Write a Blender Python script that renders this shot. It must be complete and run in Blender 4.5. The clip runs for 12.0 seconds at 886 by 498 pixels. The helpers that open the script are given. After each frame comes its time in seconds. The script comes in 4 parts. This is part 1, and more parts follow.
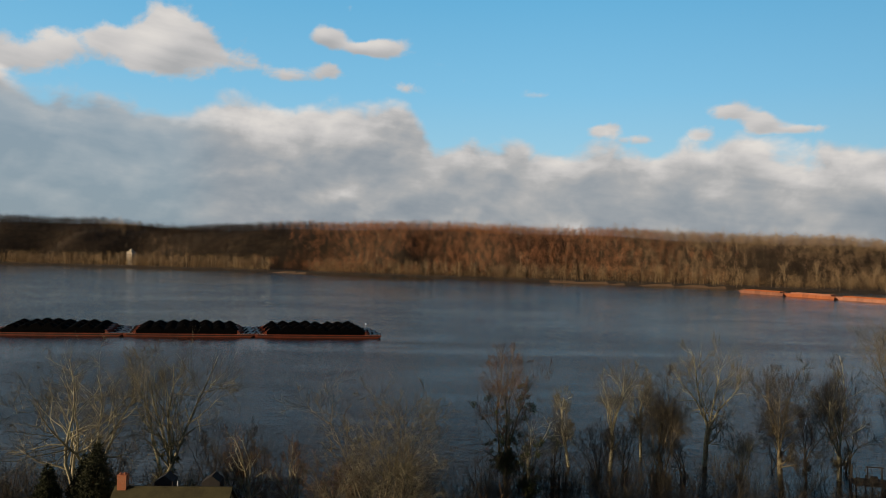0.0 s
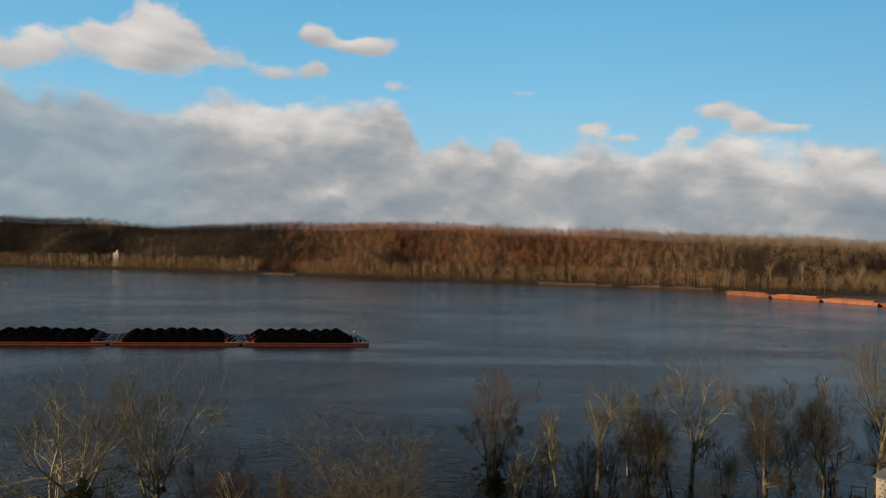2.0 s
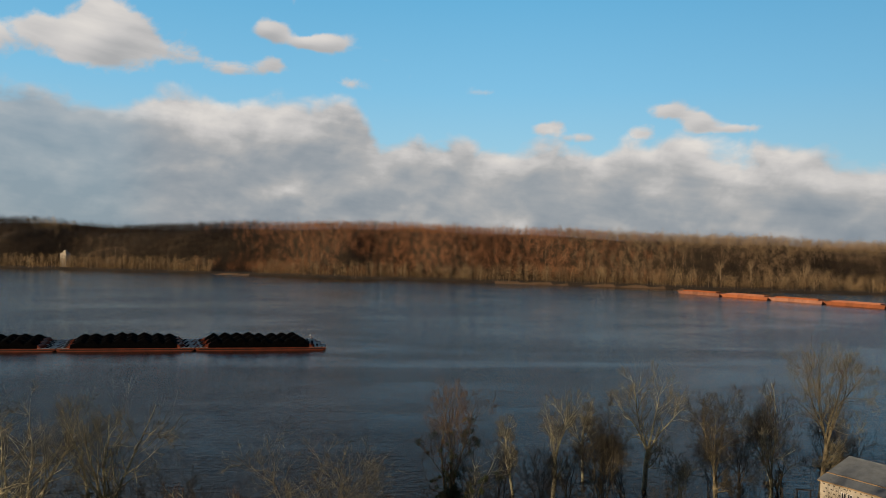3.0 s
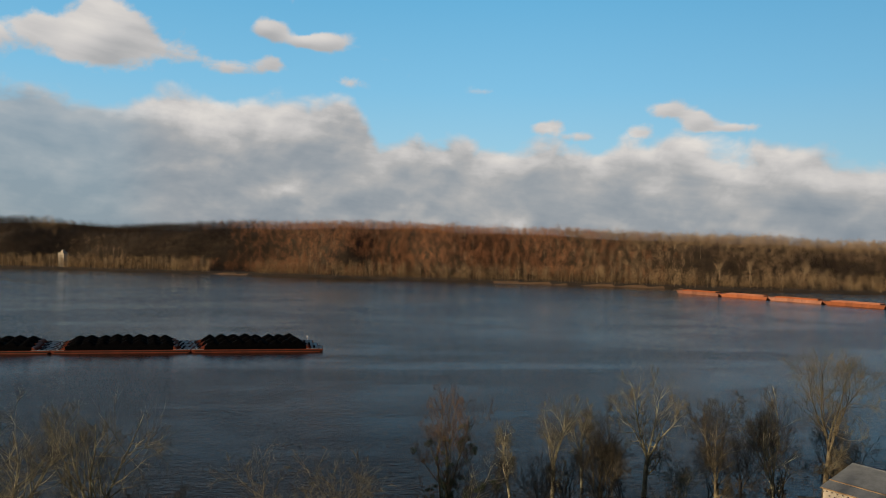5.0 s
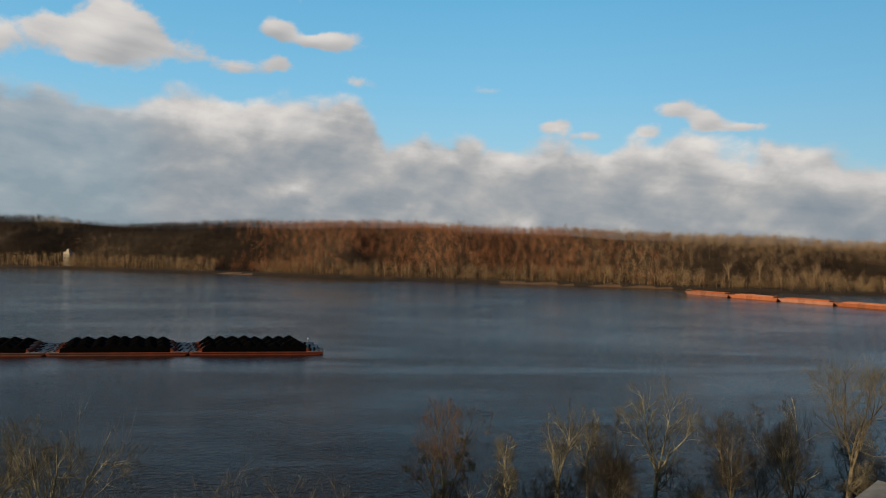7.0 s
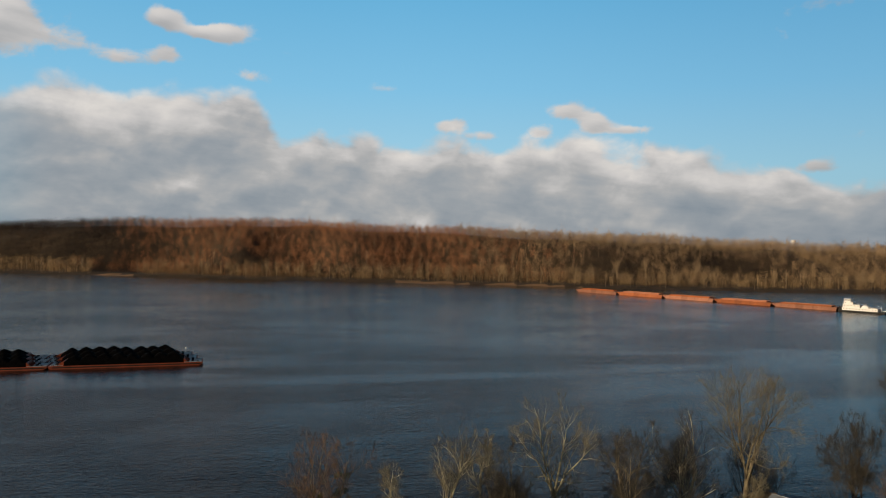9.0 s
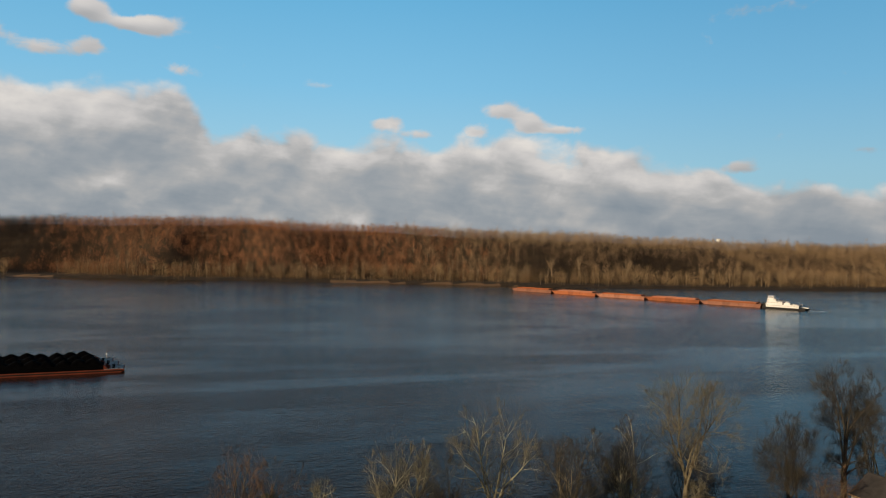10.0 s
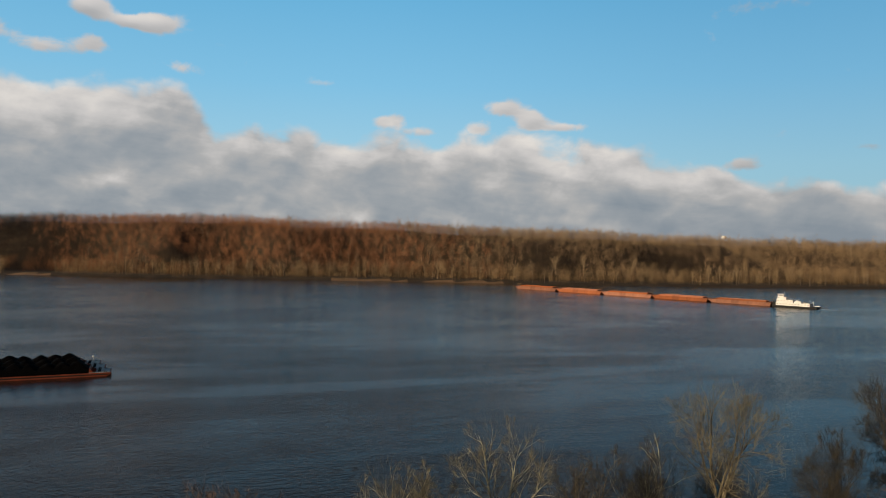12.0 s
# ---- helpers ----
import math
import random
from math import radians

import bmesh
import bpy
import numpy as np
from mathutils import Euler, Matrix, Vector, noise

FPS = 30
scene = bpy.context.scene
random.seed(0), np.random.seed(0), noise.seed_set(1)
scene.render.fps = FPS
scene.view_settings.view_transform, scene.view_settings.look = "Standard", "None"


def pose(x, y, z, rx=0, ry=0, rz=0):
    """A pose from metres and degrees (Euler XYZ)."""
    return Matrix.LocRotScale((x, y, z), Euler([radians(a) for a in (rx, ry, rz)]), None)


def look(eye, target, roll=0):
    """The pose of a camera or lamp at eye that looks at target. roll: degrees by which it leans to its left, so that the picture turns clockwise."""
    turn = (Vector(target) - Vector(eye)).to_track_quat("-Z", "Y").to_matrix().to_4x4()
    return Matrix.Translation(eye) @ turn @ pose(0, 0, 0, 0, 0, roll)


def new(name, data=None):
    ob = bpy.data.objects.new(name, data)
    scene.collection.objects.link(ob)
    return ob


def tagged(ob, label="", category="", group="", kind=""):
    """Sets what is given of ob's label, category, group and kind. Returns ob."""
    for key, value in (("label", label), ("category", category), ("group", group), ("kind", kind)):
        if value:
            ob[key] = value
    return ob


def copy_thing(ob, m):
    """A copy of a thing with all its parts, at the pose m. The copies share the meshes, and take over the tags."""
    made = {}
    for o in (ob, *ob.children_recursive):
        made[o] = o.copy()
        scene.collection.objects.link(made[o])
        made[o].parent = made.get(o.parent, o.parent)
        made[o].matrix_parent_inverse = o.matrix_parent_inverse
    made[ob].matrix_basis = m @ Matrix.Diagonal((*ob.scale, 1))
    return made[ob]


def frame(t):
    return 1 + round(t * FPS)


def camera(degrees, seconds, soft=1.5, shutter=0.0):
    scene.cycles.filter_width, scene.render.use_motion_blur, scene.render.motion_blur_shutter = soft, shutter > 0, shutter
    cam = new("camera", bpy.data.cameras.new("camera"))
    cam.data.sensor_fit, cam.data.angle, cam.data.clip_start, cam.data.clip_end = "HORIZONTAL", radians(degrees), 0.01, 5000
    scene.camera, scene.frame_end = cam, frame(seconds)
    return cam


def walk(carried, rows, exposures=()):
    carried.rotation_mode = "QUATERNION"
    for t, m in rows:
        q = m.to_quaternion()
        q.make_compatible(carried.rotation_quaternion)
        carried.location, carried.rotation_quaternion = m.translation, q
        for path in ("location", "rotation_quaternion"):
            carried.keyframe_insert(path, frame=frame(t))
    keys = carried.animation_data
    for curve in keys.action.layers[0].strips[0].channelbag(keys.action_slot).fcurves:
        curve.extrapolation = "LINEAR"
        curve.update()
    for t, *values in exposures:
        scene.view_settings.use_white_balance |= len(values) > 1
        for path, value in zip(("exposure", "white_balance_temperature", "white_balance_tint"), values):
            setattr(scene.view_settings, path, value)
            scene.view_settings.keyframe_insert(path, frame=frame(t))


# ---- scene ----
cam = camera(62.4, 12.0, soft=0.95)
PATH = [
    (0.0, 0.00, 0.00, 42.73, 90.09, -1.16, 0.00),
    (0.5, -0.04, 0.02, 43.81, 90.06, -1.17, 0.03),
    (1.0, 0.04, -0.00, 44.92, 90.03, -1.14, -0.11),
    (1.5, 0.06, -0.01, 46.02, 90.01, -1.11, -0.38),
    (2.0, 0.10, -0.02, 47.14, 89.98, -1.10, -0.89),
    (2.5, 0.10, -0.03, 48.33, 89.94, -1.11, -2.14),
    (3.0, 0.17, 0.06, 49.52, 89.90, -1.02, -4.22),
    (3.2, 0.21, 0.20, 49.87, 89.90, -1.02, -4.56),
    (4.8, 0.78, 2.26, 50.28, 89.83, -1.00, -4.35),
    (5.0, 0.85, 2.51, 50.36, 89.83, -1.00, -4.30),
    (5.5, 1.48, 4.48, 50.37, 89.82, -1.03, -4.18),
    (6.0, 2.05, 6.59, 50.46, 89.82, -1.06, -4.04),
    (6.5, 2.59, 8.68, 50.71, 89.79, -1.04, -3.90),
    (7.0, 3.20, 10.70, 50.83, 89.78, -1.08, -3.75),
    (8.8, 6.74, 21.90, 52.15, 89.72, -0.87, -3.16),
    (8.9, 6.91, 22.45, 52.38, 89.67, -0.97, -4.86),
    (9.0, 7.03, 22.98, 52.66, 89.75, -0.96, -11.80),
    (9.1, 7.16, 23.50, 52.95, 89.84, -0.95, -16.85),
    (9.2, 7.27, 24.02, 53.14, 89.83, -0.97, -16.90),
    (9.5, 7.59, 25.49, 53.52, 89.79, -1.01, -16.88),
    (10.0, 8.51, 28.67, 53.46, 89.71, -0.89, -16.80),
    (10.5, 9.44, 32.16, 53.50, 89.63, -0.94, -16.76),
    (11.0, 10.53, 35.77, 53.44, 89.56, -0.99, -16.71),
    (11.5, 11.71, 39.36, 53.27, 89.52, -0.93, -16.66),
    (12.0, 12.80, 42.66, 53.28, 89.51, -0.83, -16.61),
]
walk(cam, [(t, pose(x, y, z, rx, ry, rz)) for t, x, y, z, rx, ry, rz in PATH])

# ---------------------------------------------------------------- world and sun
SUN_AZ = radians(247)      # compass bearing of the sun, clockwise from +y
SUN_EL = radians(8.5)
EXPOSURE = 0.0
scene.view_settings.exposure = EXPOSURE

sun = new("sun", bpy.data.lights.new("sun", "SUN"))
sun.data.energy, sun.data.angle, sun.data.color = 4.6, radians(0.6), (1.0, 0.77, 0.50)
SUN_DIR = Vector((math.sin(SUN_AZ) * math.cos(SUN_EL), math.cos(SUN_AZ) * math.cos(SUN_EL), math.sin(SUN_EL)))
sun.matrix_world = look(SUN_DIR * 100, (0, 0, 0))


class Nodes:
    """Short-hand for building node trees."""

    def __init__(self, tree):
        self.tree = tree
        tree.nodes.clear()

    def add(self, kind, **props):
        node = self.tree.nodes.new(kind)
        for key, value in props.items():
            setattr(node, key, value)
        return node

    def put(self, socket, value):
        if isinstance(value, bpy.types.NodeSocket):
            self.tree.links.new(value, socket)
        elif value is not None:
            socket.default_value = value

    def math(self, op, a, b=None, c=None, clamp=False):
        node = self.add("ShaderNodeMath", operation=op, use_clamp=clamp)
        for i, v in enumerate((a, b, c)):
            self.put(node.inputs[i], v)
        return node.outputs[0]

    def vec(self, op, a, b=None):
        node = self.add("ShaderNodeVectorMath", operation=op)
        self.put(node.inputs[0], a)
        self.put(node.inputs[1], b)
        return node.outputs[0]

    def xyz(self, x, y, z):
        node = self.add("ShaderNodeCombineXYZ")
        for i, v in enumerate((x, y, z)):
            self.put(node.inputs[i], v)
        return node.outputs[0]

    def step(self, value, lo, hi, a=0.0, b=1.0, smooth=True):
        node = self.add("ShaderNodeMapRange", interpolation_type="SMOOTHSTEP" if smooth else "LINEAR")
        for i, v in enumerate((value, lo, hi, a, b)):
            self.put(node.inputs[i], v)
        return node.outputs[0]

    def noise(self, vector, scale, detail=4.0, rough=0.55, distortion=0.0, colour=False):
        node = self.add("ShaderNodeTexNoise")
        self.put(node.inputs["Vector"], vector)
        for key, v in (("Scale", scale), ("Detail", detail), ("Roughness", rough), ("Distortion", distortion)):
            self.put(node.inputs[key], v)
        return node.outputs[1 if colour else 0]

    def mix(self, factor, a, b, blend="MIX"):
        node = self.add("ShaderNodeMix", data_type="RGBA", blend_type=blend)
        self.put(node.inputs[0], factor)
        for socket, v in ((node.inputs[6], a), (node.inputs[7], b)):
            self.put(socket, (*v, 1) if isinstance(v, tuple) and len(v) == 3 else v)
        return node.outputs[2]

    def ramp(self, value, stops, ease="EASE"):
        node = self.add("ShaderNodeValToRGB")
        node.color_ramp.interpolation = ease
        el = node.color_ramp.elements
        while len(el) < len(stops):
            el.new(0.5)
        for e, (p, c) in zip(el, stops):
            e.position = p
            e.color = (*c, 1) if isinstance(c, tuple) else (c, c, c, 1)
        self.put(node.inputs[0], value)
        return node.outputs[0]


SKY_STRENGTH = 0.1
world = bpy.data.worlds.new("world")
world.use_nodes = True
scene.world = world
n = Nodes(world.node_tree)
sky = n.add("ShaderNodeTexSky", sky_type="NISHITA", sun_disc=False, sun_elevation=SUN_EL, sun_rotation=SUN_AZ,
            altitude=150.0, air_density=1.0, dust_density=0.6, ozone_density=1.6)
direction = n.add("ShaderNodeTexCoord").outputs["Generated"]
split = n.add("ShaderNodeSeparateXYZ")
n.put(split.inputs[0], direction)
dx, dy, dz = split.outputs
azimuth = n.math("MULTIPLY_ADD", n.math("ARCTAN2", dx, dy), 57.2958, -0.6)            # degrees, 0 at +y, right positive
elevation = n.math("MULTIPLY", n.math("ARCSINE", dz), 57.2958)
flat = n.xyz(n.math("SUBTRACT", n.math("MULTIPLY", azimuth, 0.8), n.math("MULTIPLY", elevation, 0.25)), n.math("ADD", elevation, n.math("MULTIPLY", azimuth, 0.11)), 0.37)
# slow warp first, then billows on the warped sky, so that no lattice shows
warp = n.vec("MULTIPLY", n.vec("SUBTRACT", n.noise(flat, 0.15, 3.0, 0.5, 0.0, True), (0.5, 0.5, 0.5)), (3.0, 2.0, 2.0))
bent_sky = n.vec("ADD", flat, warp)


def billows(point):
    return n.noise(point, 0.34, 4.5, 0.48, 0.0)


puff = billows(bent_sky)
puff_up = billows(n.vec("ADD", bent_sky, (-0.25, 0.9, 0.0)))
swing = n.add("ShaderNodeSeparateXYZ")
n.put(swing.inputs[0], warp)
az_c = n.math("ADD", azimuth, n.math("MULTIPLY", swing.outputs[0], 0.2))
az_b = n.math("ADD", azimuth, n.math("MULTIPLY", swing.outputs[0], 0.45))
el_b = n.math("ADD", elevation, n.math("MULTIPLY", n.math("SUBTRACT", puff, 0.5), 5.5))
# top of the long cloud bank in degrees of elevation, by azimuth from -40 to 60
BANK = [(-40, 13.5), (-30, 10.5), (-25, 10.3), (-21, 9.0), (-18.5, 10.5), (-14, 11.2), (-8, 11.0), (-4.2, 11.5), (-2.6, 10.6), (-1.4, 8.5), (4, 8.4), (8, 8.2),
        (15, 7.6), (18.5, 8.3), (21.5, 8.1), (26, 7.4), (33.5, 7.1), (36.6, 5.6), (40, 4.8), (48, 4.2), (60, 4.0)]
top = n.math("MULTIPLY", n.ramp(n.math("DIVIDE", n.math("ADD", az_b, 40.0), 100.0), [((a + 40) / 100, e / 20) for a, e in BANK], "LINEAR"), 20.0)
depth_in = n.math("SUBTRACT", top, el_b)
cover = n.step(depth_in, -0.45, 1.0)


field, relief = None, None
curl = n.noise(bent_sky, 0.95, 5.0, 0.55, 0.0)
knobs = n.math("ADD", n.math("MULTIPLY", puff, 0.55), n.math("MULTIPLY", curl, 0.45))
# clouds of their own: (azimuth, elevation, half width, half height, weight); neighbours run together
for az, el, wide, high, weight in ((-21.2, 15.2, 1.7, 1.5, 1.25), (-22.4, 13.4, 2.0, 1.0, 1.0), (-19.2, 14.4, 2.0, 1.0, 0.75), (-16.2, 13.6, 1.9, 0.7, 0.5), (-25.6, 14.6, 1.6, 0.9, 0.8), (-28.2, 13.4, 1.8, 0.8, 0.6),
                                   (-31.5, 17.2, 2.4, 0.9, 0.7), (-31.0, 12.2, 2.2, 0.9, 0.8), (-36.0, 14.0, 3.0, 1.5, 0.8), (-9.9, 15.9, 1.15, 0.55, 1.25), (-7.6, 15.2, 1.4, 0.4, 0.95), (-5.3, 15.3, 1.35, 0.55, 1.2),
                                   (-12.5, 12.9, 1.7, 0.5, 0.7), (-9.9, 13.5, 1.1, 0.55, 0.6), (-3.4, 12.4, 1.8, 0.5, 0.5), (20.9, 10.4, 1.2, 0.45, 0.9), (22.8, 9.5, 0.9, 0.6, 1.05), (25.2, 9.0, 1.4, 0.3, 0.75), (18.8, 8.8, 1.0, 0.55, 0.8),
                                   (6.8, 12.0, 1.3, 0.3, 0.55), (24.6, 13.3, 0.9, 0.5, 0.42), (11.4, 9.3, 1.0, 0.45, 0.75), (14.0, 8.6, 1.5, 0.35, 0.6), (40.1, 16.9, 2.2, 0.6, 0.5), (46.0, 6.9, 1.2, 0.3, 0.5), (38.2, 6.0, 1.1, 0.5, 0.8)):
    a = n.math("DIVIDE", n.math("SUBTRACT", az_c, az), wide * 1.25)
    e = n.math("DIVIDE", n.math("SUBTRACT", elevation, el), high * 1.25)
    bump_ = n.math("MULTIPLY", n.math("EXPONENT", n.math("MULTIPLY", n.math("ADD", n.math("MULTIPLY", a, a), n.math("MULTIPLY", e, e)), -1.0)), weight)
    field = bump_ if field is None else n.math("ADD", field, bump_)
    lift = n.math("MULTIPLY", bump_, n.math("SUBTRACT", e, n.math("MULTIPLY", a, 0.35)))
    relief = lift if relief is None else n.math("ADD", relief, lift)
apart = n.step(n.math("ADD", field, n.math("MULTIPLY", n.math("SUBTRACT", 0.5, knobs), 1.9)), 0.26, 0.72)
cover = n.math("MAXIMUM", cover, apart)
# unseen, over and behind the camera: dark broken cloud added to dim fill and reflections
high_puff = n.noise(direction, 3.0, 6.0, 0.55)
overhead = n.math("MAXIMUM", n.step(elevation, 19.5, 27.0), n.step(dy, 0.2, -0.1))
under = n.math("MULTIPLY", n.step(high_puff, 0.27, 0.44), overhead)
# lit tops, grey bases, and lighter and darker layers inside the bank
layers = n.noise(n.vec("MULTIPLY", n.vec("ADD", flat, n.vec("MULTIPLY", warp, (0.3, 0.3, 0.3))), (0.075, 0.34, 1.0)), 1.0, 5.0, 0.52, 0.2)
tone = n.math("ADD", n.step(depth_in, 0.0, 5.5, 0.74, 0.30), n.math("MULTIPLY", n.math("SUBTRACT", layers, 0.5), 0.95))
inside_bank = n.step(depth_in, -0.8, 0.8)
lumps = n.noise(n.vec("MULTIPLY", bent_sky, (0.75, 1.25, 1.0)), 0.42, 4.0, 0.5, 0.0)
tone = n.math("ADD", tone, n.math("MULTIPLY", n.math("SUBTRACT", lumps, 0.5), n.step(inside_bank, 0.0, 1.0, 0.3, 0.78)))
tone = n.math("ADD", tone, n.math("MULTIPLY", n.math("MULTIPLY", n.math("SUBTRACT", puff_up, puff), inside_bank), 0.9))
tone = n.math("ADD", tone, n.math("MULTIPLY", n.math("MULTIPLY", relief, n.math("SUBTRACT", 1.0, inside_bank)), 0.3))
west = n.math("MULTIPLY", n.step(azimuth, -15.0, -23.0), n.step(elevation, 11.5, 9.0))
tone = n.math("SUBTRACT", tone, n.step(azimuth, 26.0, 42.0, 0.0, 0.16))
tone = n.math("SUBTRACT", tone, n.math("MULTIPLY", west, 0.24), clamp=True)
cloud = n.ramp(tone, [(0.0, (0.22, 0.25, 0.285)), (0.3, (0.30, 0.315, 0.335)), (0.52, (0.395, 0.385, 0.38)), (0.75, (0.56, 0.53, 0.51)), (1.0, (0.72, 0.67, 0.62))], "LINEAR")
cover = n.math("MULTIPLY", cover, n.step(west, 0.0, 1.0, 0.95, 0.80))
# clear sky: the sky model, evened out by the haze that lies over the valley
haze = n.ramp(n.math("DIVIDE", elevation, 60.0), [(0.0, (0.40, 0.60, 0.70)), (0.10, (0.34, 0.60, 0.75)), (0.20, (0.215, 0.53, 0.77)), (0.32, (0.13, 0.44, 0.71)), (0.37, (0.085, 0.31, 0.55)), (0.48, (0.035, 0.12, 0.25)), (1.0, (0.02, 0.05, 0.12))], "LINEAR")
blue = n.mix(0.82, n.vec("MULTIPLY", sky.outputs[0], (SKY_STRENGTH * 0.95, SKY_STRENGTH * 1.2, SKY_STRENGTH * 1.4)), haze)
blue = n.mix(n.step(azimuth, 5.0, 50.0), blue, n.vec("MULTIPLY", blue, (0.77, 0.81, 0.84)))
bg = n.add("ShaderNodeBackground")
n.put(bg.inputs[0], n.mix(n.math("MULTIPLY", under, 0.92), n.mix(cover, blue, cloud), n.ramp(high_puff, [(0.4, (0.036, 0.042, 0.058)), (0.7, (0.018, 0.021, 0.029))])))
n.put(bg.inputs[1], 1.07)
n.tree.links.new(bg.outputs[0], n.add("ShaderNodeOutputWorld").inputs[0])

# ---------------------------------------------------------------- materials


def material(name, colour, rough=0.8, dark=None, scale=0.5, fine=8.0, bump=0.3, dist=0.05, metal=0.0, island=0.0, piece=0.0, spread=1.0, spec=0.3, stretch=(1, 1, 1)):
    """A plain surface: two colours mottled at a large and a small scale, with relief."""
    m = bpy.data.materials.new(name)
    m.use_nodes = True
    k = Nodes(m.node_tree)
    place = k.vec("MULTIPLY", k.add("ShaderNodeTexCoord").outputs["Object"], stretch)
    big = k.noise(place, scale, 4.0, 0.6)
    small = k.noise(place, fine, 5.0, 0.6)
    blend = k.math("ADD", k.math("MULTIPLY", big, 0.65), k.math("MULTIPLY", small, 0.35))
    dark = dark or tuple(c * 0.55 for c in colour)
    shade = k.mix(k.step(blend, 0.5 - 0.16 * spread, 0.5 + 0.16 * spread), dark, colour)
    if island or piece:
        rand = k.add("ShaderNodeNewGeometry").outputs["Random Per Island"] if island else k.add("ShaderNodeObjectInfo").outputs["Random"]
        amount = island or piece
        hsv = k.add("ShaderNodeHueSaturation")
        k.put(hsv.inputs["Value"], k.step(rand, 0.0, 1.0, 1.0 - amount, 1.0 + amount, False))
        k.put(hsv.inputs["Saturation"], k.step(k.math("FRACT", k.math("MULTIPLY", rand, 7.31)), 0.0, 1.0, 1.0 - amount * 0.6, 1.0 + amount * 0.4, False))
        k.put(hsv.inputs["Color"], shade)
        shade = hsv.outputs[0]
    bsdf = k.add("ShaderNodeBsdfPrincipled")
    k.put(bsdf.inputs["Base Color"], shade)
    k.put(bsdf.inputs["Roughness"], k.step(small, 0.2, 0.8, max(rough - 0.08, 0.05), min(rough + 0.08, 1.0), False))
    bsdf.inputs["Metallic"].default_value = metal
    bsdf.inputs["Specular IOR Level"].default_value = spec
    if bump:
        b = k.add("ShaderNodeBump")
        b.inputs["Strength"].default_value, b.inputs["Distance"].default_value = bump, dist
        k.put(b.inputs["Height"], small)
        k.put(bsdf.inputs["Normal"], b.outputs[0])
    k.tree.links.new(bsdf.outputs[0], k.add("ShaderNodeOutputMaterial").inputs[0])
    return m


def far_wood(name, light, dark, cells=0.085):
    """Wood seen from far off: every tree a little lighter, darker or redder than the next."""
    m = bpy.data.materials.new(name)
    m.use_nodes = True
    k = Nodes(m.node_tree)
    place = k.add("ShaderNodeTexCoord").outputs["Object"]
    flat_place = k.vec("MULTIPLY", place, (1, 1, 0.25))
    tree = k.noise(flat_place, cells, 2.0, 0.6)
    stand = k.noise(flat_place, 0.011, 3.0, 0.5)
    shade = k.mix(k.step(k.math("ADD", k.math("MULTIPLY", tree, 0.72), k.math("MULTIPLY", stand, 0.28)), 0.42, 0.60), dark, light)
    hsv = k.add("ShaderNodeHueSaturation")
    rand = k.add("ShaderNodeNewGeometry").outputs["Random Per Island"]
    k.put(hsv.inputs["Value"], k.step(rand, 0.0, 1.0, 0.88, 1.12, False))
    k.put(hsv.inputs["Color"], shade)
    front, back, both = k.add("ShaderNodeBsdfDiffuse"), k.add("ShaderNodeBsdfTranslucent"), k.add("ShaderNodeMixShader")
    k.put(front.inputs[0], hsv.outputs[0])
    k.put(back.inputs[0], hsv.outputs[0])
    both.inputs[0].default_value = 0.45
    k.tree.links.new(front.outputs[0], both.inputs[1])
    k.tree.links.new(back.outputs[0], both.inputs[2])
    k.tree.links.new(both.outputs[0], k.add("ShaderNodeOutputMaterial").inputs[0])
    return m


def water_material():
    m = bpy.data.materials.new("river_water")
    m.use_nodes = True
    k = Nodes(m.node_tree)
    place = k.add("ShaderNodeTexCoord").outputs["Object"]
    # wind lanes: long patches where the ripples are stronger
    lanes = k.noise(k.vec("MULTIPLY", place, (0.0042, 0.0078, 0.0)), 1.0, 5.0, 0.58, 0.9)
    streaks = k.noise(k.vec("MULTIPLY", place, (0.012, 0.055, 0.0)), 1.0, 4.0, 0.6, 0.6)
    wind = k.math("ADD", k.math("MULTIPLY", lanes, 0.75), k.math("MULTIPLY", streaks, 0.25))
    ripples = k.noise(k.vec("MULTIPLY", place, (0.30, 0.75, 0.0)), 1.0, 4.0, 0.6, 0.3)
    swell = k.noise(k.vec("MULTIPLY", place, (0.05, 0.16, 0.0)), 1.0, 3.0, 0.5, 0.5)
    chop = k.noise(k.vec("MULTIPLY", place, (0.85, 2.1, 0.0)), 1.0, 2.0, 0.5, 0.2)
    height = k.math("ADD", k.math("ADD", k.math("MULTIPLY", ripples, 0.6), k.math("MULTIPLY", swell, 0.6)), k.math("MULTIPLY", chop, 0.25))
    b = k.add("ShaderNodeBump")
    k.put(b.inputs["Strength"], k.step(wind, 0.42, 0.58, 0.42, 0.95))
    b.inputs["Distance"].default_value = 0.52
    k.put(b.inputs["Height"], height)
    bsdf = k.add("ShaderNodeBsdfPrincipled")
    # silt tint; its broad patches also paint cloud light and shade on the water
    silt_shade = k.noise(k.vec("MULTIPLY", place, (0.0026, 0.0048, 0.0)), 1.0, 4.0, 0.5, 0.7)
    k.put(bsdf.inputs["Base Color"], k.mix(k.step(silt_shade, 0.42, 0.60), (0.007, 0.006, 0.008), (0.040, 0.030, 0.024)))
    k.put(bsdf.inputs["Roughness"], k.step(wind, 0.42, 0.58, 0.10, 0.14))
    bsdf.inputs["IOR"].default_value = 1.17
    bsdf.inputs["Specular IOR Level"].default_value = 0.5
    k.put(bsdf.inputs["Normal"], b.outputs[0])
    k.tree.links.new(bsdf.outputs[0], k.add("ShaderNodeOutputMaterial").inputs[0])
    return m


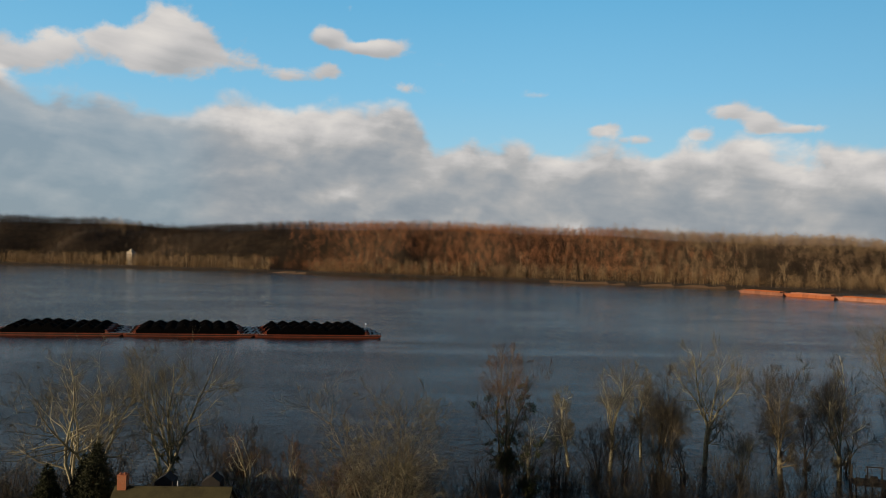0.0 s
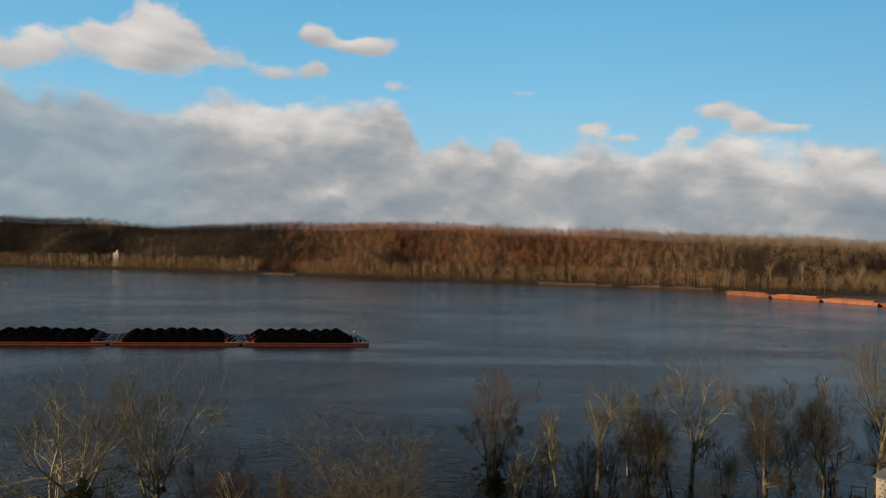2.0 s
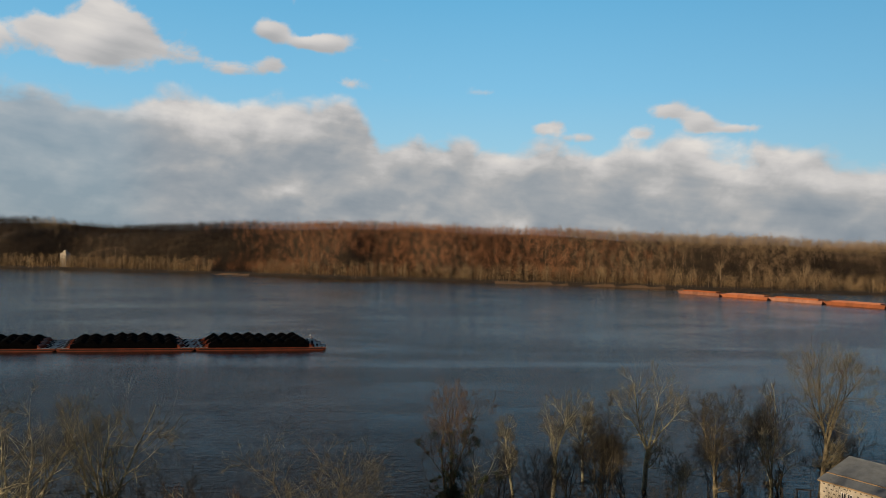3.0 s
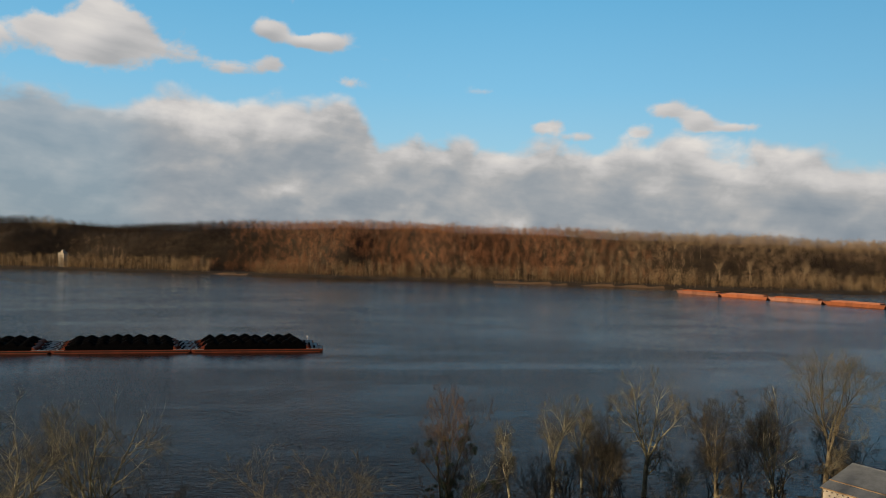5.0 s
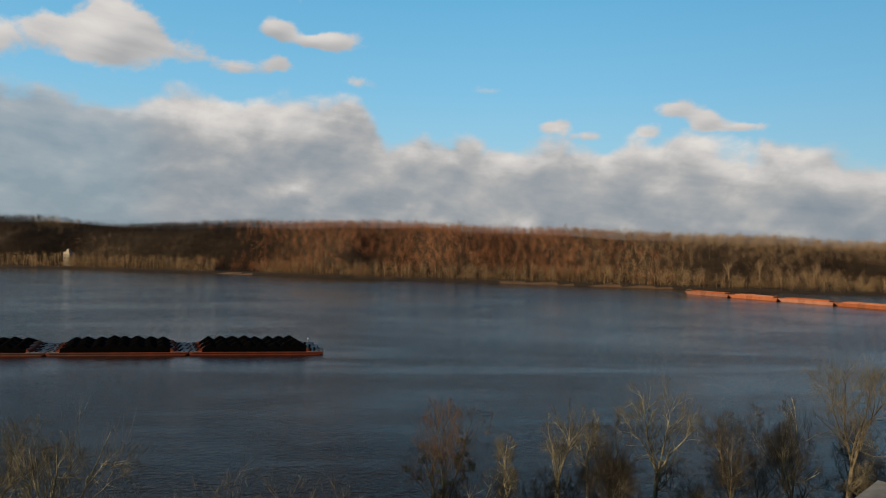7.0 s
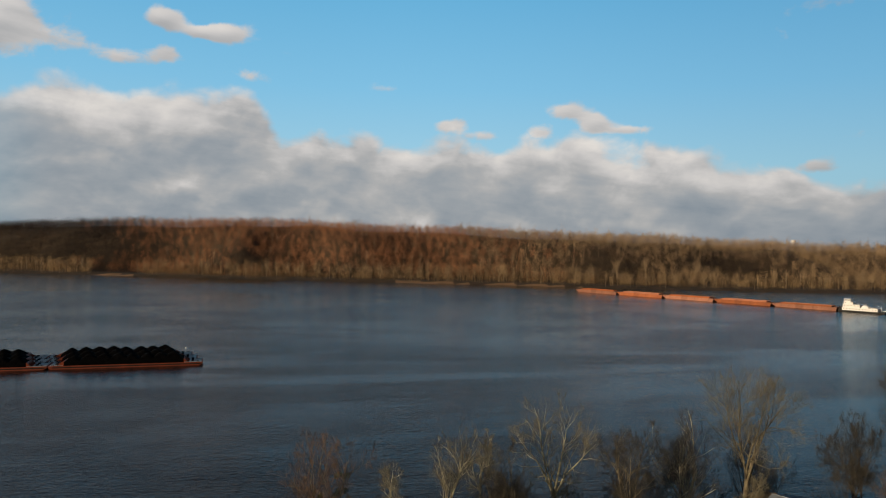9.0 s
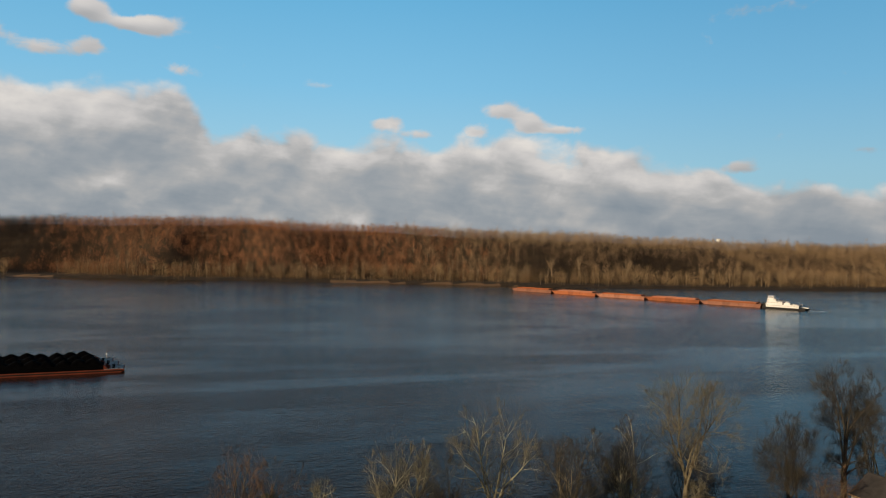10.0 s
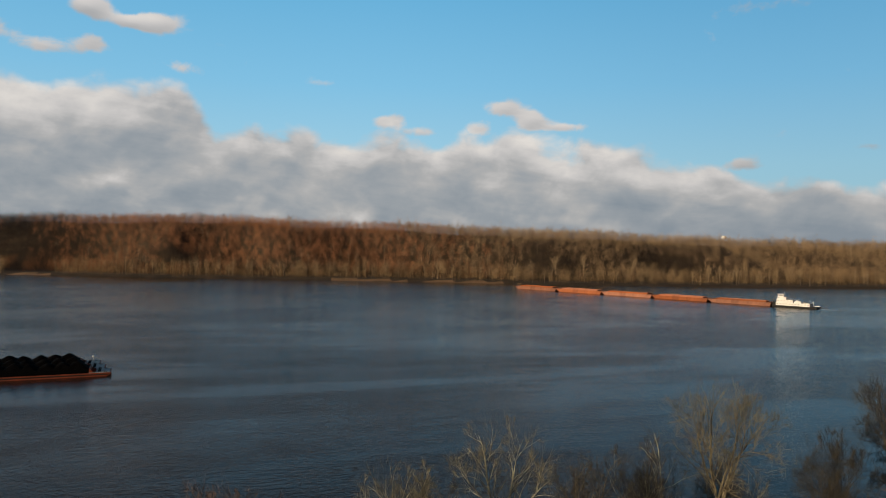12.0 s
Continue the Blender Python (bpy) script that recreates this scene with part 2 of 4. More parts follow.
M_WATER = water_material()
M_GROUND = material("leaf_litter_ground", (0.085, 0.058, 0.036), 0.95, (0.038, 0.030, 0.020), 0.05, 1.2, 0.5, 0.2)
M_SAND = material("river_sand", (0.33, 0.20, 0.11), 0.95, (0.20, 0.13, 0.07), 0.05, 1.0, 0.3, 0.1)
M_BARK_PALE = material("pale_bark", (0.57, 0.53, 0.36), 0.85, (0.17, 0.15, 0.105), 0.8, 5.0, 0.5, 0.03)
M_BARK_BROWN = material("brown_bark", (0.23, 0.20, 0.13), 0.9, (0.06, 0.045, 0.03), 1.0, 10.0, 0.6, 0.03)
M_BARK_GREY = material("grey_bark", (0.085, 0.072, 0.056), 0.9, (0.028, 0.024, 0.02), 1.0, 10.0, 0.6, 0.03)
M_TWIG_TAN = material("tan_twigs", (0.19, 0.172, 0.113), 0.9, (0.09, 0.08, 0.055), 0.4, 3.0, 0.0, 0.0, island=0.35)
M_TWIG_RUST = material("rusty_twigs", (0.16, 0.092, 0.05), 0.9, (0.07, 0.042, 0.026), 0.4, 3.0, 0.0, 0.0, island=0.35)
M_TWIG_DARK = material("dark_twigs", (0.07, 0.062, 0.047), 0.9, (0.033, 0.029, 0.023), 0.4, 3.0, 0.0, 0.0, island=0.35)
M_IVY = material("ivy_leaves", (0.075, 0.085, 0.02), 0.55, (0.035, 0.045, 0.012), 0.8, 4.0, 0.0, 0.0, island=0.4)
M_CEDAR = material("cedar_needles", (0.045, 0.050, 0.022), 0.85, (0.022, 0.028, 0.012), 0.6, 5.0, 0.0, 0.0, island=0.4)
M_FAR_TAN = far_wood("far_tan_wood", (0.60, 0.43, 0.255), (0.31, 0.215, 0.13))
M_FAR_RUST = far_wood("far_rusty_wood", (0.62, 0.305, 0.155), (0.33, 0.165, 0.088))
# grey wood, kept dark because it also paints in cloud shade
M_FAR_GREY_SHADED = far_wood("far_grey_shaded_wood", (0.105, 0.078, 0.058), (0.042, 0.033, 0.027))
M_FAR_SHORE = far_wood("far_shore_wood", (0.62, 0.45, 0.25), (0.33, 0.22, 0.12))
M_FAR_PALE = far_wood("far_pale_trunks", (0.62, 0.50, 0.34), (0.40, 0.31, 0.20))
M_HULL_RED = material("red_oxide_hull", (0.25, 0.050, 0.022), 0.6, (0.12, 0.030, 0.016), 0.15, 1.6, 0.2, 0.02, stretch=(1, 1, 0.3))
M_RUST = material("orange_rust_steel", (0.37, 0.128, 0.058), 0.8, (0.19, 0.068, 0.035), 0.10, 1.1, 0.2, 0.02, piece=0.28, stretch=(1, 1, 0.25))
M_RUST_DARK = material("dark_rust_steel", (0.20, 0.085, 0.045), 0.8, (0.10, 0.05, 0.03), 0.2, 1.5, 0.2, 0.02)
M_BLACK_STEEL = material("black_steel", (0.014, 0.013, 0.014), 0.7, (0.008, 0.008, 0.009), 0.3, 2.0, 0.2, 0.02)
M_GREY_DECK = material("grey_deck_paint", (0.56, 0.55, 0.53), 0.65, (0.36, 0.355, 0.35), 0.5, 2.5, 0.2, 0.02)
M_COAL = material("coal", (0.003, 0.003, 0.0035), 0.9, (0.0015, 0.0015, 0.002), 0.6, 5.0, 0.9, 0.2, spec=0.03)
M_WHITE = material("white_boat_paint", (0.80, 0.81, 0.83), 0.45, (0.66, 0.66, 0.66), 0.3, 2.0, 0.05, 0.01)
M_GLASS_DARK = material("dark_window_glass", (0.03, 0.035, 0.04), 0.12, (0.02, 0.022, 0.025), 0.5, 2.0, 0.0, 0.0, spec=0.6)
M_BRICK = material("orange_brick", (0.48, 0.17, 0.085), 0.9, (0.36, 0.12, 0.06), 2.0, 14.0, 0.3, 0.01, piece=0.16)


def brick_material():
    """Red-orange bricks in light mortar, with relief."""
    m = bpy.data.materials.new("chimney_brick")
    m.use_nodes = True
    k = Nodes(m.node_tree)
    place = k.add("ShaderNodeTexCoord").outputs["Object"]
    sep = k.add("ShaderNodeSeparateXYZ")
    k.put(sep.inputs[0], place)
    tex = k.add("ShaderNodeTexBrick")
    k.put(tex.inputs["Vector"], k.xyz(k.math("ADD", sep.outputs[0], sep.outputs[1]), sep.outputs[2], 0.0))
    for key, v in (("Color1", (0.60, 0.17, 0.065, 1)), ("Color2", (0.46, 0.13, 0.05, 1)), ("Mortar", (0.36, 0.22, 0.15, 1)), ("Scale", 1.0), ("Mortar Size", 0.008), ("Brick Width", 0.22), ("Row Height", 0.075)):
        tex.inputs[key].default_value = v
    stain = k.noise(place, 2.5, 4.0, 0.6)
    bsdf = k.add("ShaderNodeBsdfPrincipled")
    k.put(bsdf.inputs["Base Color"], k.mix(k.step(stain, 0.5, 0.75, 0.0, 0.5), tex.outputs[0], (0.20, 0.08, 0.045)))
    bsdf.inputs["Roughness"].default_value = 0.9
    b = k.add("ShaderNodeBump")
    b.inputs["Strength"].default_value, b.inputs["Distance"].default_value = 0.6, 0.01
    k.put(b.inputs["Height"], k.math("SUBTRACT", 1.0, tex.outputs[1]))
    k.put(bsdf.inputs["Normal"], b.outputs[0])
    k.tree.links.new(bsdf.outputs[0], k.add("ShaderNodeOutputMaterial").inputs[0])
    return m


M_CHIMNEY = brick_material()
M_SHINGLE_BROWN = material("mossy_brown_shingles", (0.085, 0.078, 0.042), 0.95, (0.05, 0.045, 0.026), 0.7, 6.0, 0.4, 0.02, piece=0.25)
M_SHINGLE_GREY = material("grey_shingles", (0.25, 0.285, 0.33), 0.9, (0.17, 0.195, 0.225), 0.6, 6.0, 0.3, 0.02, piece=0.12)
M_SHINGLE_DARK = material("charcoal_shingles", (0.055, 0.05, 0.05), 0.9, (0.03, 0.028, 0.028), 0.6, 6.0, 0.4, 0.02, piece=0.2)
M_CREAM = material("cream_siding", (0.496, 0.464, 0.410), 0.8, (0.48, 0.41, 0.31), 0.6, 5.0, 0.2, 0.01, piece=0.06)
M_WOOD_TRIM = material("tan_wood_trim", (0.40, 0.27, 0.14), 0.75, (0.26, 0.17, 0.09), 0.8, 7.0, 0.3, 0.01)
M_DARK_WOOD = material("weathered_dark_timber", (0.045, 0.042, 0.042), 0.9, (0.022, 0.02, 0.02), 0.8, 6.0, 0.4, 0.02)

# ---------------------------------------------------------------- mesh helpers


def mesh_from(name, verts, faces_list, mats, indices=None, smooth=False):
    """A mesh from arrays: faces_list holds arrays of triangles or quads; indices the material of each array."""
    me = bpy.data.meshes.new(name)
    verts = np.asarray(verts, np.float32)
    faces_list = [np.asarray(f, np.int32) for f in faces_list]
    loops = np.concatenate([f.ravel() for f in faces_list])
    totals = np.concatenate([np.full(len(f), f.shape[1], np.int32) for f in faces_list])
    starts = np.concatenate([[0], np.cumsum(totals)[:-1]]).astype(np.int32)
    me.vertices.add(len(verts))
    me.vertices.foreach_set("co", verts.ravel())
    me.loops.add(len(loops))
    me.loops.foreach_set("vertex_index", loops)
    me.polygons.add(len(totals))
    me.polygons.foreach_set("loop_start", starts)
    me.polygons.foreach_set("loop_total", totals)
    if indices is not None:
        me.polygons.foreach_set("material_index", np.concatenate([np.full(len(f), i, np.int32) for f, i in zip(faces_list, indices)]))
    if smooth:
        me.polygons.foreach_set("use_smooth", np.ones(len(totals), bool))
    for m in mats:
        me.materials.append(m)
    me.update(calc_edges=True)
    me.validate()
    return me


def part(name, bm, mat, parent=None, label="", smooth=False):
    """Links a bmesh as one mesh object, under a thing or a part if one is given."""
    me = bpy.data.meshes.new(name)
    bm.to_mesh(me)
    bm.free()
    me.materials.append(mat)
    if smooth:
        me.polygons.foreach_set("use_smooth", np.ones(len(me.polygons), bool))
    ob = new(name, me)
    ob.parent = parent
    if label:
        tagged(ob, label)
    return ob


def empty(name, m=None):
    ob = new(name)
    ob.empty_display_size = 0.5
    if m is not None:
        ob.matrix_world = m
    return ob


def box(bm, x0, x1, y0, y1, z0, z1, bevel=0.0):
    got = bmesh.ops.create_cube(bm, size=1.0, matrix=Matrix.Translation(((x0 + x1) / 2, (y0 + y1) / 2, (z0 + z1) / 2)) @ Matrix.Diagonal((x1 - x0, y1 - y0, z1 - z0, 1)))
    if bevel:
        bmesh.ops.bevel(bm, geom=list({e for v in got["verts"] for e in v.link_edges}), offset=bevel, segments=1, affect="EDGES")
    return bm


def box_bm(*args, **kw):
    return box(bmesh.new(), *args, **kw)


def rod(bm, a, b, r0, r1=None, sides=8):
    a, b = Vector(a), Vector(b)
    d = b - a
    m = Matrix.Translation((a + b) / 2) @ d.to_track_quat("Z", "Y").to_matrix().to_4x4()
    bmesh.ops.create_cone(bm, cap_ends=True, segments=sides, radius1=r0, radius2=r0 if r1 is None else r1, depth=d.length, matrix=m)
    return bm


def prism(bm, outline, y0, y1):
    """An outline in x and z, closed, drawn out along y."""
    a = [bm.verts.new((x, y0, z)) for x, z in outline]
    b = [bm.verts.new((x, y1, z)) for x, z in outline]
    bm.faces.new(a)
    bm.faces.new(b[::-1])
    for i in range(len(a)):
        j = (i + 1) % len(a)
        bm.faces.new((a[j], a[i], b[i], b[j]))
    bmesh.ops.recalc_face_normals(bm, faces=bm.faces)
    return bm


# ---------------------------------------------------------------- the land and the river
FAR_X = [-3500, -1200, -822, -550, -375, -223, -76, 59, 141, 221, 288, 380, 451, 560, 700, 820, 1000, 1400, 3500]
FAR_Y = [1500, 1375, 1335, 1290, 1235, 1172, 1112, 1062, 1032, 1014, 985, 945, 905, 872, 838, 815, 795, 770, 700]
RIDGE_X = [-3500, -1200, -800, -600, -420, -250, -60, 60, 160, 300, 450, 650, 900, 1300, 3500]
RIDGE_Z = [80, 82, 78, 68, 74, 76, 78, 77, 68, 71, 63, 56, 49, 43, 41]


def fbm(x, y, seed):
    """Smooth rolling noise from a few rotated waves."""
    g = np.random.default_rng(seed)
    out = np.zeros_like(x)
    amp, freq = 1.0, 1.0
    for _ in range(4):
        for _ in range(3):
            a, p, q = g.uniform(0, 6.283), g.uniform(0, 6.283), g.uniform(0.8, 1.25)
            out += amp * np.sin((x * np.cos(a) + y * np.sin(a)) * freq * q + p) / 3
        amp, freq = amp * 0.5, freq * 2.1
    return out


def smooth01(t):
    t = np.clip(t, 0, 1)
    return t * t * (3 - 2 * t)


def near_shore(x):
    return 121.0 + 1.5 * np.sin(x / 17.0) + 2.0 * np.sin(x / 41.0 + 1.0) + 19.0 * smooth01((x - 72) / 16)


def land(x, y):
    """Height of the ground."""
    x, y = np.asarray(x, float), np.asarray(y, float)
    s = near_shore(x) - y
    near = -3.0 + 5.2 * smooth01((s + 22) / 36) + 5.0 * smooth01((s - 10) / 50) + 14 * smooth01((s - 70) / 300)
    near += 0.35 * fbm(x / 14, y / 14, 3) * smooth01(s / 10)
    d = y - np.interp(x, FAR_X, FAR_Y) + 4.0 * fbm(x / 26, x * 0, 8)
    top = np.interp(x, RIDGE_X, RIDGE_Z)
    ravine = 0.5 + 0.5 * np.sin(x / 47.0 + 1.6 * np.sin(x / 130.0) + d / 160.0)
    gully = 0.5 + 0.5 * np.sin(x / 21.0 + 2.1 * np.sin(x / 61.0) - d / 90.0)
    rise = smooth01((d - 34 - 45 * ravine - 14 * gully) / 250)
    far = -3.0 + 6.0 * smooth01((d + 8) / 18) + (top - 3.0) * rise + 5.0 * fbm(x / 70, y / 70, 5) * smooth01((d - 60) / 160)
    far += 0.045 * np.clip(d - 290, 0, 190) - 0.02 * np.maximum(d - 480, 0)
    return np.where(d > -12, far, np.where(s > -26, near, -3.0))


def axis(stops):
    """Grid lines: (from, to, step) stretches one after another."""
    return np.concatenate([np.arange(a, b, st) for a, b, st in stops])


gx = axis([(-4600, -1500, 155), (-1500, -160, 20), (-160, 190, 3.5), (190, 1700, 20), (1700, 4700, 150)])
gy = axis([(-900, -60, 60), (-60, 60, 8), (60, 165, 2.5), (165, 640, 60), (640, 1850, 16), (1850, 4700, 180)])
X, Y = np.meshgrid(gx, gy)
Z = land(X, Y)
nx, ny = len(gx), len(gy)
ids = np.arange(nx * ny).reshape(ny, nx)
quads = np.stack([ids[:-1, :-1], ids[:-1, 1:], ids[1:, 1:], ids[1:, :-1]], -1).reshape(-1, 4)
mid = (X[:-1, :-1] + X[1:, 1:]).ravel() / 2, (Y[:-1, :-1] + Y[1:, 1:]).ravel() / 2
beach = mid[1] - np.interp(mid[0], FAR_X, FAR_Y)
is_beach = (beach > -14) & (beach < 4 + 7 * np.sin(mid[0] / 23)) & (((mid[0] > 150) & (mid[0] < 420)) | ((mid[0] < -215) & (mid[0] > -290) & (beach < 40)))
ground = new("ground", mesh_from("ground", np.stack([X, Y, Z], -1).reshape(-1, 3), [quads[~is_beach], quads[is_beach]], [M_GROUND, M_SAND], [0, 1], True))
tagged(ground, "brown leaf-littered river banks rising to wooded hills", "ground", kind="structure")

bm = bmesh.new()
bmesh.ops.create_grid(bm, x_segments=1, y_segments=1, size=4600)
water = part("water", bm, M_WATER)
tagged(water, "dark blue-grey rippled river reflecting the clouds", "river", kind="structure")

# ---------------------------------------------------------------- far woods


def unit(v):
    return v / np.maximum(np.linalg.norm(v, axis=-1, keepdims=True), 1e-9)


def slivers(base, direction, length, width, g):
    """Thin triangles, each from a base point along a direction."""
    side = unit(np.cross(direction, g.normal(size=base.shape)))
    w = (side * width[:, None]) / 2
    tip = base + direction * length[:, None]
    v = np.stack([base - w, base + w, tip], 1).reshape(-1, 3)
    return v, np.arange(len(v)).reshape(-1, 3)


def spikes(a, b, radius):
    """Three-sided tapering stems from a to b."""
    d = unit(b - a)
    ref = np.where(np.abs(d[:, 2:3]) > 0.9, [[1.0, 0, 0]], [[0, 0, 1.0]])
    u = unit(np.cross(d, ref))
    w = np.cross(d, u)
    ring = [a + radius[:, None] * (u * math.cos(t) + w * math.sin(t)) for t in (0, 2.094, 4.189)]
    v = np.stack([*ring, b], 1).reshape(-1, 3)
    i = np.arange(len(a))[:, None] * 4
    f = np.concatenate([i + [0, 1, 3], i + [1, 2, 3], i + [2, 0, 3]])
    return v, f


def far_trees(name, spots, height, spread, stem_mat, twig_mat, limbs, twigs, label, seed, twig_w=0.42, stem_r=0.15, low=0.05):
    """Many small bare trees as one object: a stem, limbs that rise into a rounded crown, and a fine haze of twigs in it."""
    g = np.random.default_rng(seed)
    count = len(spots)
    base = np.column_stack([spots, land(spots[:, 0], spots[:, 1]) - 1.2])
    lean = np.column_stack([g.normal(0, 0.05, (count, 2)), np.ones(count)])
    top = base + lean * (height * 0.72)[:, None]
    wide = height * spread * g.uniform(0.8, 1.2, count)
    centre = base + lean * (height * (0.5 + 0.5 * low))[:, None]
    tall = height * (0.5 - 0.5 * low)
    vs, fs, ms, off = [], [], [], 0

    def put(v, f, m):
        nonlocal off
        vs.append(v), fs.append(f + off), ms.append(m)
        off += len(v)

    def inside(who, power):
        d = unit(g.normal(size=(len(who), 3)))
        d[:, 2] = np.where(d[:, 2] < -0.6, -d[:, 2], d[:, 2])
        lump = 1 + 0.18 * np.sin(3 * np.arctan2(d[:, 1], d[:, 0]) + who * 1.7) + 0.12 * np.sin(5 * d[:, 2] + who * 2.3)
        d = d * (lump * g.uniform(0, 1, len(who)) ** power)[:, None]
        return d, centre[who] + d * np.column_stack([wide[who], wide[who], tall[who]])

    put(*spikes(base, top, stem_r * height / 20), 0)
    who = np.repeat(np.arange(count), limbs)
    t = g.uniform(0.35, 0.95, len(who))
    a = base[who] + (top - base)[who] * t[:, None]
    d, b = inside(who, 0.3)
    b[:, 2] = np.maximum(b[:, 2], a[:, 2] + 0.12 * height[who])
    put(*spikes(a, b, stem_r * 0.42 * height[who] / 20), 0)
    who = np.repeat(np.arange(count), twigs)
    d, p = inside(who, 0.42)
    way = unit(d * 0.35 + g.normal(0, 0.6, d.shape) + [0, 0, 0.5])
    long = g.uniform(1.1, 2.5, len(who)) * height[who] / 20
    put(*slivers(p - way * (0.6 * long)[:, None], way, long, np.full(len(who), twig_w), g), 1)
    ob = new(name, mesh_from(name, np.concatenate(vs), fs, [stem_mat, twig_mat], ms))
    return tagged(ob, label, "woods", kind="stuff")


g = np.random.default_rng(11)
step = 10.3
wx, wd = np.meshgrid(np.arange(-1250, 1500, step), np.arange(4, 430, step))
wx = (wx + g.uniform(-0.5, 0.5, wx.shape) * step).ravel()
wd = (wd + g.uniform(-0.5, 0.5, wd.shape) * step).ravel()
wy = np.interp(wx, FAR_X, FAR_Y) + wd
bearing = np.degrees(np.arctan2(wx, wy))
stand = fbm(wx / 110, wy / 90, 21) + 0.45 * g.normal(size=len(wx))
keep = (bearing > -34) & (bearing < 51) & (wd > 7 + 3 * (wx > 95))
keep &= ~((wx > -290) & (wx < -215) & (wd < 42))           # clearing at the landing
shore = keep & (wd < 44) & ~((wx > -215) & (wx < 90) & (wd > 34))
hill = keep & ~shore
# cloud shade painted in as dark leafless stands: x, distance from shore, half widths
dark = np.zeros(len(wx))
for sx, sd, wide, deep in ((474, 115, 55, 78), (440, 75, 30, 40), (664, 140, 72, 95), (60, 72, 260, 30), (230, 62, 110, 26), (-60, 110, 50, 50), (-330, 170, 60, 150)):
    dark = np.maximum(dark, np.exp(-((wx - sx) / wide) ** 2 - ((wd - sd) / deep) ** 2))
# left hillside painted dark for cloud shade too, except one sunlit streak
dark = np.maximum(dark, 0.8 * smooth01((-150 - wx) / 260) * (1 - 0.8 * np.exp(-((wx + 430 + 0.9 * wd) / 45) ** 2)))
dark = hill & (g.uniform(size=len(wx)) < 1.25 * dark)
rusty = hill & ~dark & (wx > -420) & (wx < 460) & (stand > -0.9)
rusty &= g.uniform(size=len(wx)) < 1 - 0.85 * smooth01((wx - 240) / 220)
tan = hill & ~rusty & ~dark & (stand + 1.4 * smooth01((wx - 50) / 300) > 0.25)
# leftover grey trees plus the stands that imitate cloud shade
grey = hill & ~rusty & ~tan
pale = (shore & (g.uniform(size=len(wx)) < 0.22)) | ((tan | rusty) & (g.uniform(size=len(wx)) < 0.05))
rusty &= ~pale


def heights(mask, lo, hi):
    return g.uniform(lo, hi, int(mask.sum()))


for nm, mask, lo, hi, spread, stem, twig, limbs, twigs, text, seed in (
        ("shore_woods", shore & ~pale, 19, 29, 0.19, M_FAR_PALE, M_FAR_SHORE, 6, 84, "tan bare trees standing along the far river bank", 31),
        ("rusty_woods", rusty, 14, 23, 0.37, M_FAR_RUST, M_FAR_RUST, 5, 96, "rust-brown wintry oak woods on the far hillside", 32),
        ("tan_woods", tan & ~pale, 14, 23, 0.37, M_FAR_TAN, M_FAR_TAN, 5, 96, "tan bare woods on the far hillside", 33),
        ("grey_woods", grey, 14, 23, 0.37, M_FAR_GREY_SHADED, M_FAR_GREY_SHADED, 5, 88, "dark grey-brown bare woods on the far hillside, partly painted cloud shadow", 34),
        ("pale_sycamores", pale, 20, 31, 0.22, M_FAR_PALE, M_FAR_TAN, 12, 56, "pale-barked bare sycamores scattered among the far woods", 35)):
    on_shore = nm in ("shore_woods", "pale_sycamores")
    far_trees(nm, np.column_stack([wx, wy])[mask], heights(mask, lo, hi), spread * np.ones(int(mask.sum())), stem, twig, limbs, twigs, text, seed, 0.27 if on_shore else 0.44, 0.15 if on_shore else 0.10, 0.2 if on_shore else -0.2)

# low scrub under the trees, thickest along the ridge
count = 4600
ux, ud = g.uniform(-1250, 1500, count), 120 + 320 * np.sqrt(g.uniform(0, 1, count))
uy = np.interp(ux, FAR_X, FAR_Y) + ud
inside = (np.degrees(np.arctan2(ux, uy)) > -37) & (np.degrees(np.arctan2(ux, uy)) < 53)
far_trees("hill_scrub", np.column_stack([ux, uy])[inside], g.uniform(6, 11, int(inside.sum())), np.full(int(inside.sum()), 0.5), M_FAR_GREY_SHADED, M_FAR_GREY_SHADED, 3, 30,
          "grey-brown scrub under the trees on the far hills", 36, twig_w=0.42, low=-0.3)
lx, ld = g.uniform(-1250, 1500, 2600), g.uniform(5, 46, 2600)
ly = np.interp(lx, FAR_X, FAR_Y) + ld
inside = (np.degrees(np.arctan2(lx, ly)) > -37) & (np.degrees(np.arctan2(lx, ly)) < 53) & ~((lx > -290) & (lx < -215)) & ((lx < 90) | (ld > 9))
far_trees("shore_scrub", np.column_stack([lx, ly])[inside], g.uniform(6, 16, int(inside.sum())), np.full(int(inside.sum()), 0.35), M_FAR_SHORE, M_FAR_SHORE, 5, 36,
          "tan willow scrub along the far water's edge", 37, twig_w=0.34, low=0.1)

# ---------------------------------------------------------------- bare trees on the near bank


def tubes(P, R, sides):
    """Tapering tubes along many lines at once: P lines x points x 3, R lines x points."""
    count, K = R.shape
    T = np.empty_like(P)
    T[:, 1:-1], T[:, 0], T[:, -1] = P[:, 2:] - P[:, :-2], P[:, 1] - P[:, 0], P[:, -1] - P[:, -2]
    T = unit(T)
    ref = np.where(np.abs(T[:, :1, 2:3]) > 0.92, [[[1.0, 0, 0]]], [[[0, 0, 1.0]]])
    U = unit(np.cross(T, np.broadcast_to(ref, T.shape)))
    W = np.cross(T, U)
    ang = np.arange(sides) * (2 * np.pi / sides)
    V = P[:, :, None] + R[:, :, None, None] * (U[:, :, None] * np.cos(ang)[:, None] + W[:, :, None] * np.sin(ang)[:, None])
    i = np.arange(count * K * sides).reshape(count, K, sides)
    j = np.roll(i, -1, 2)
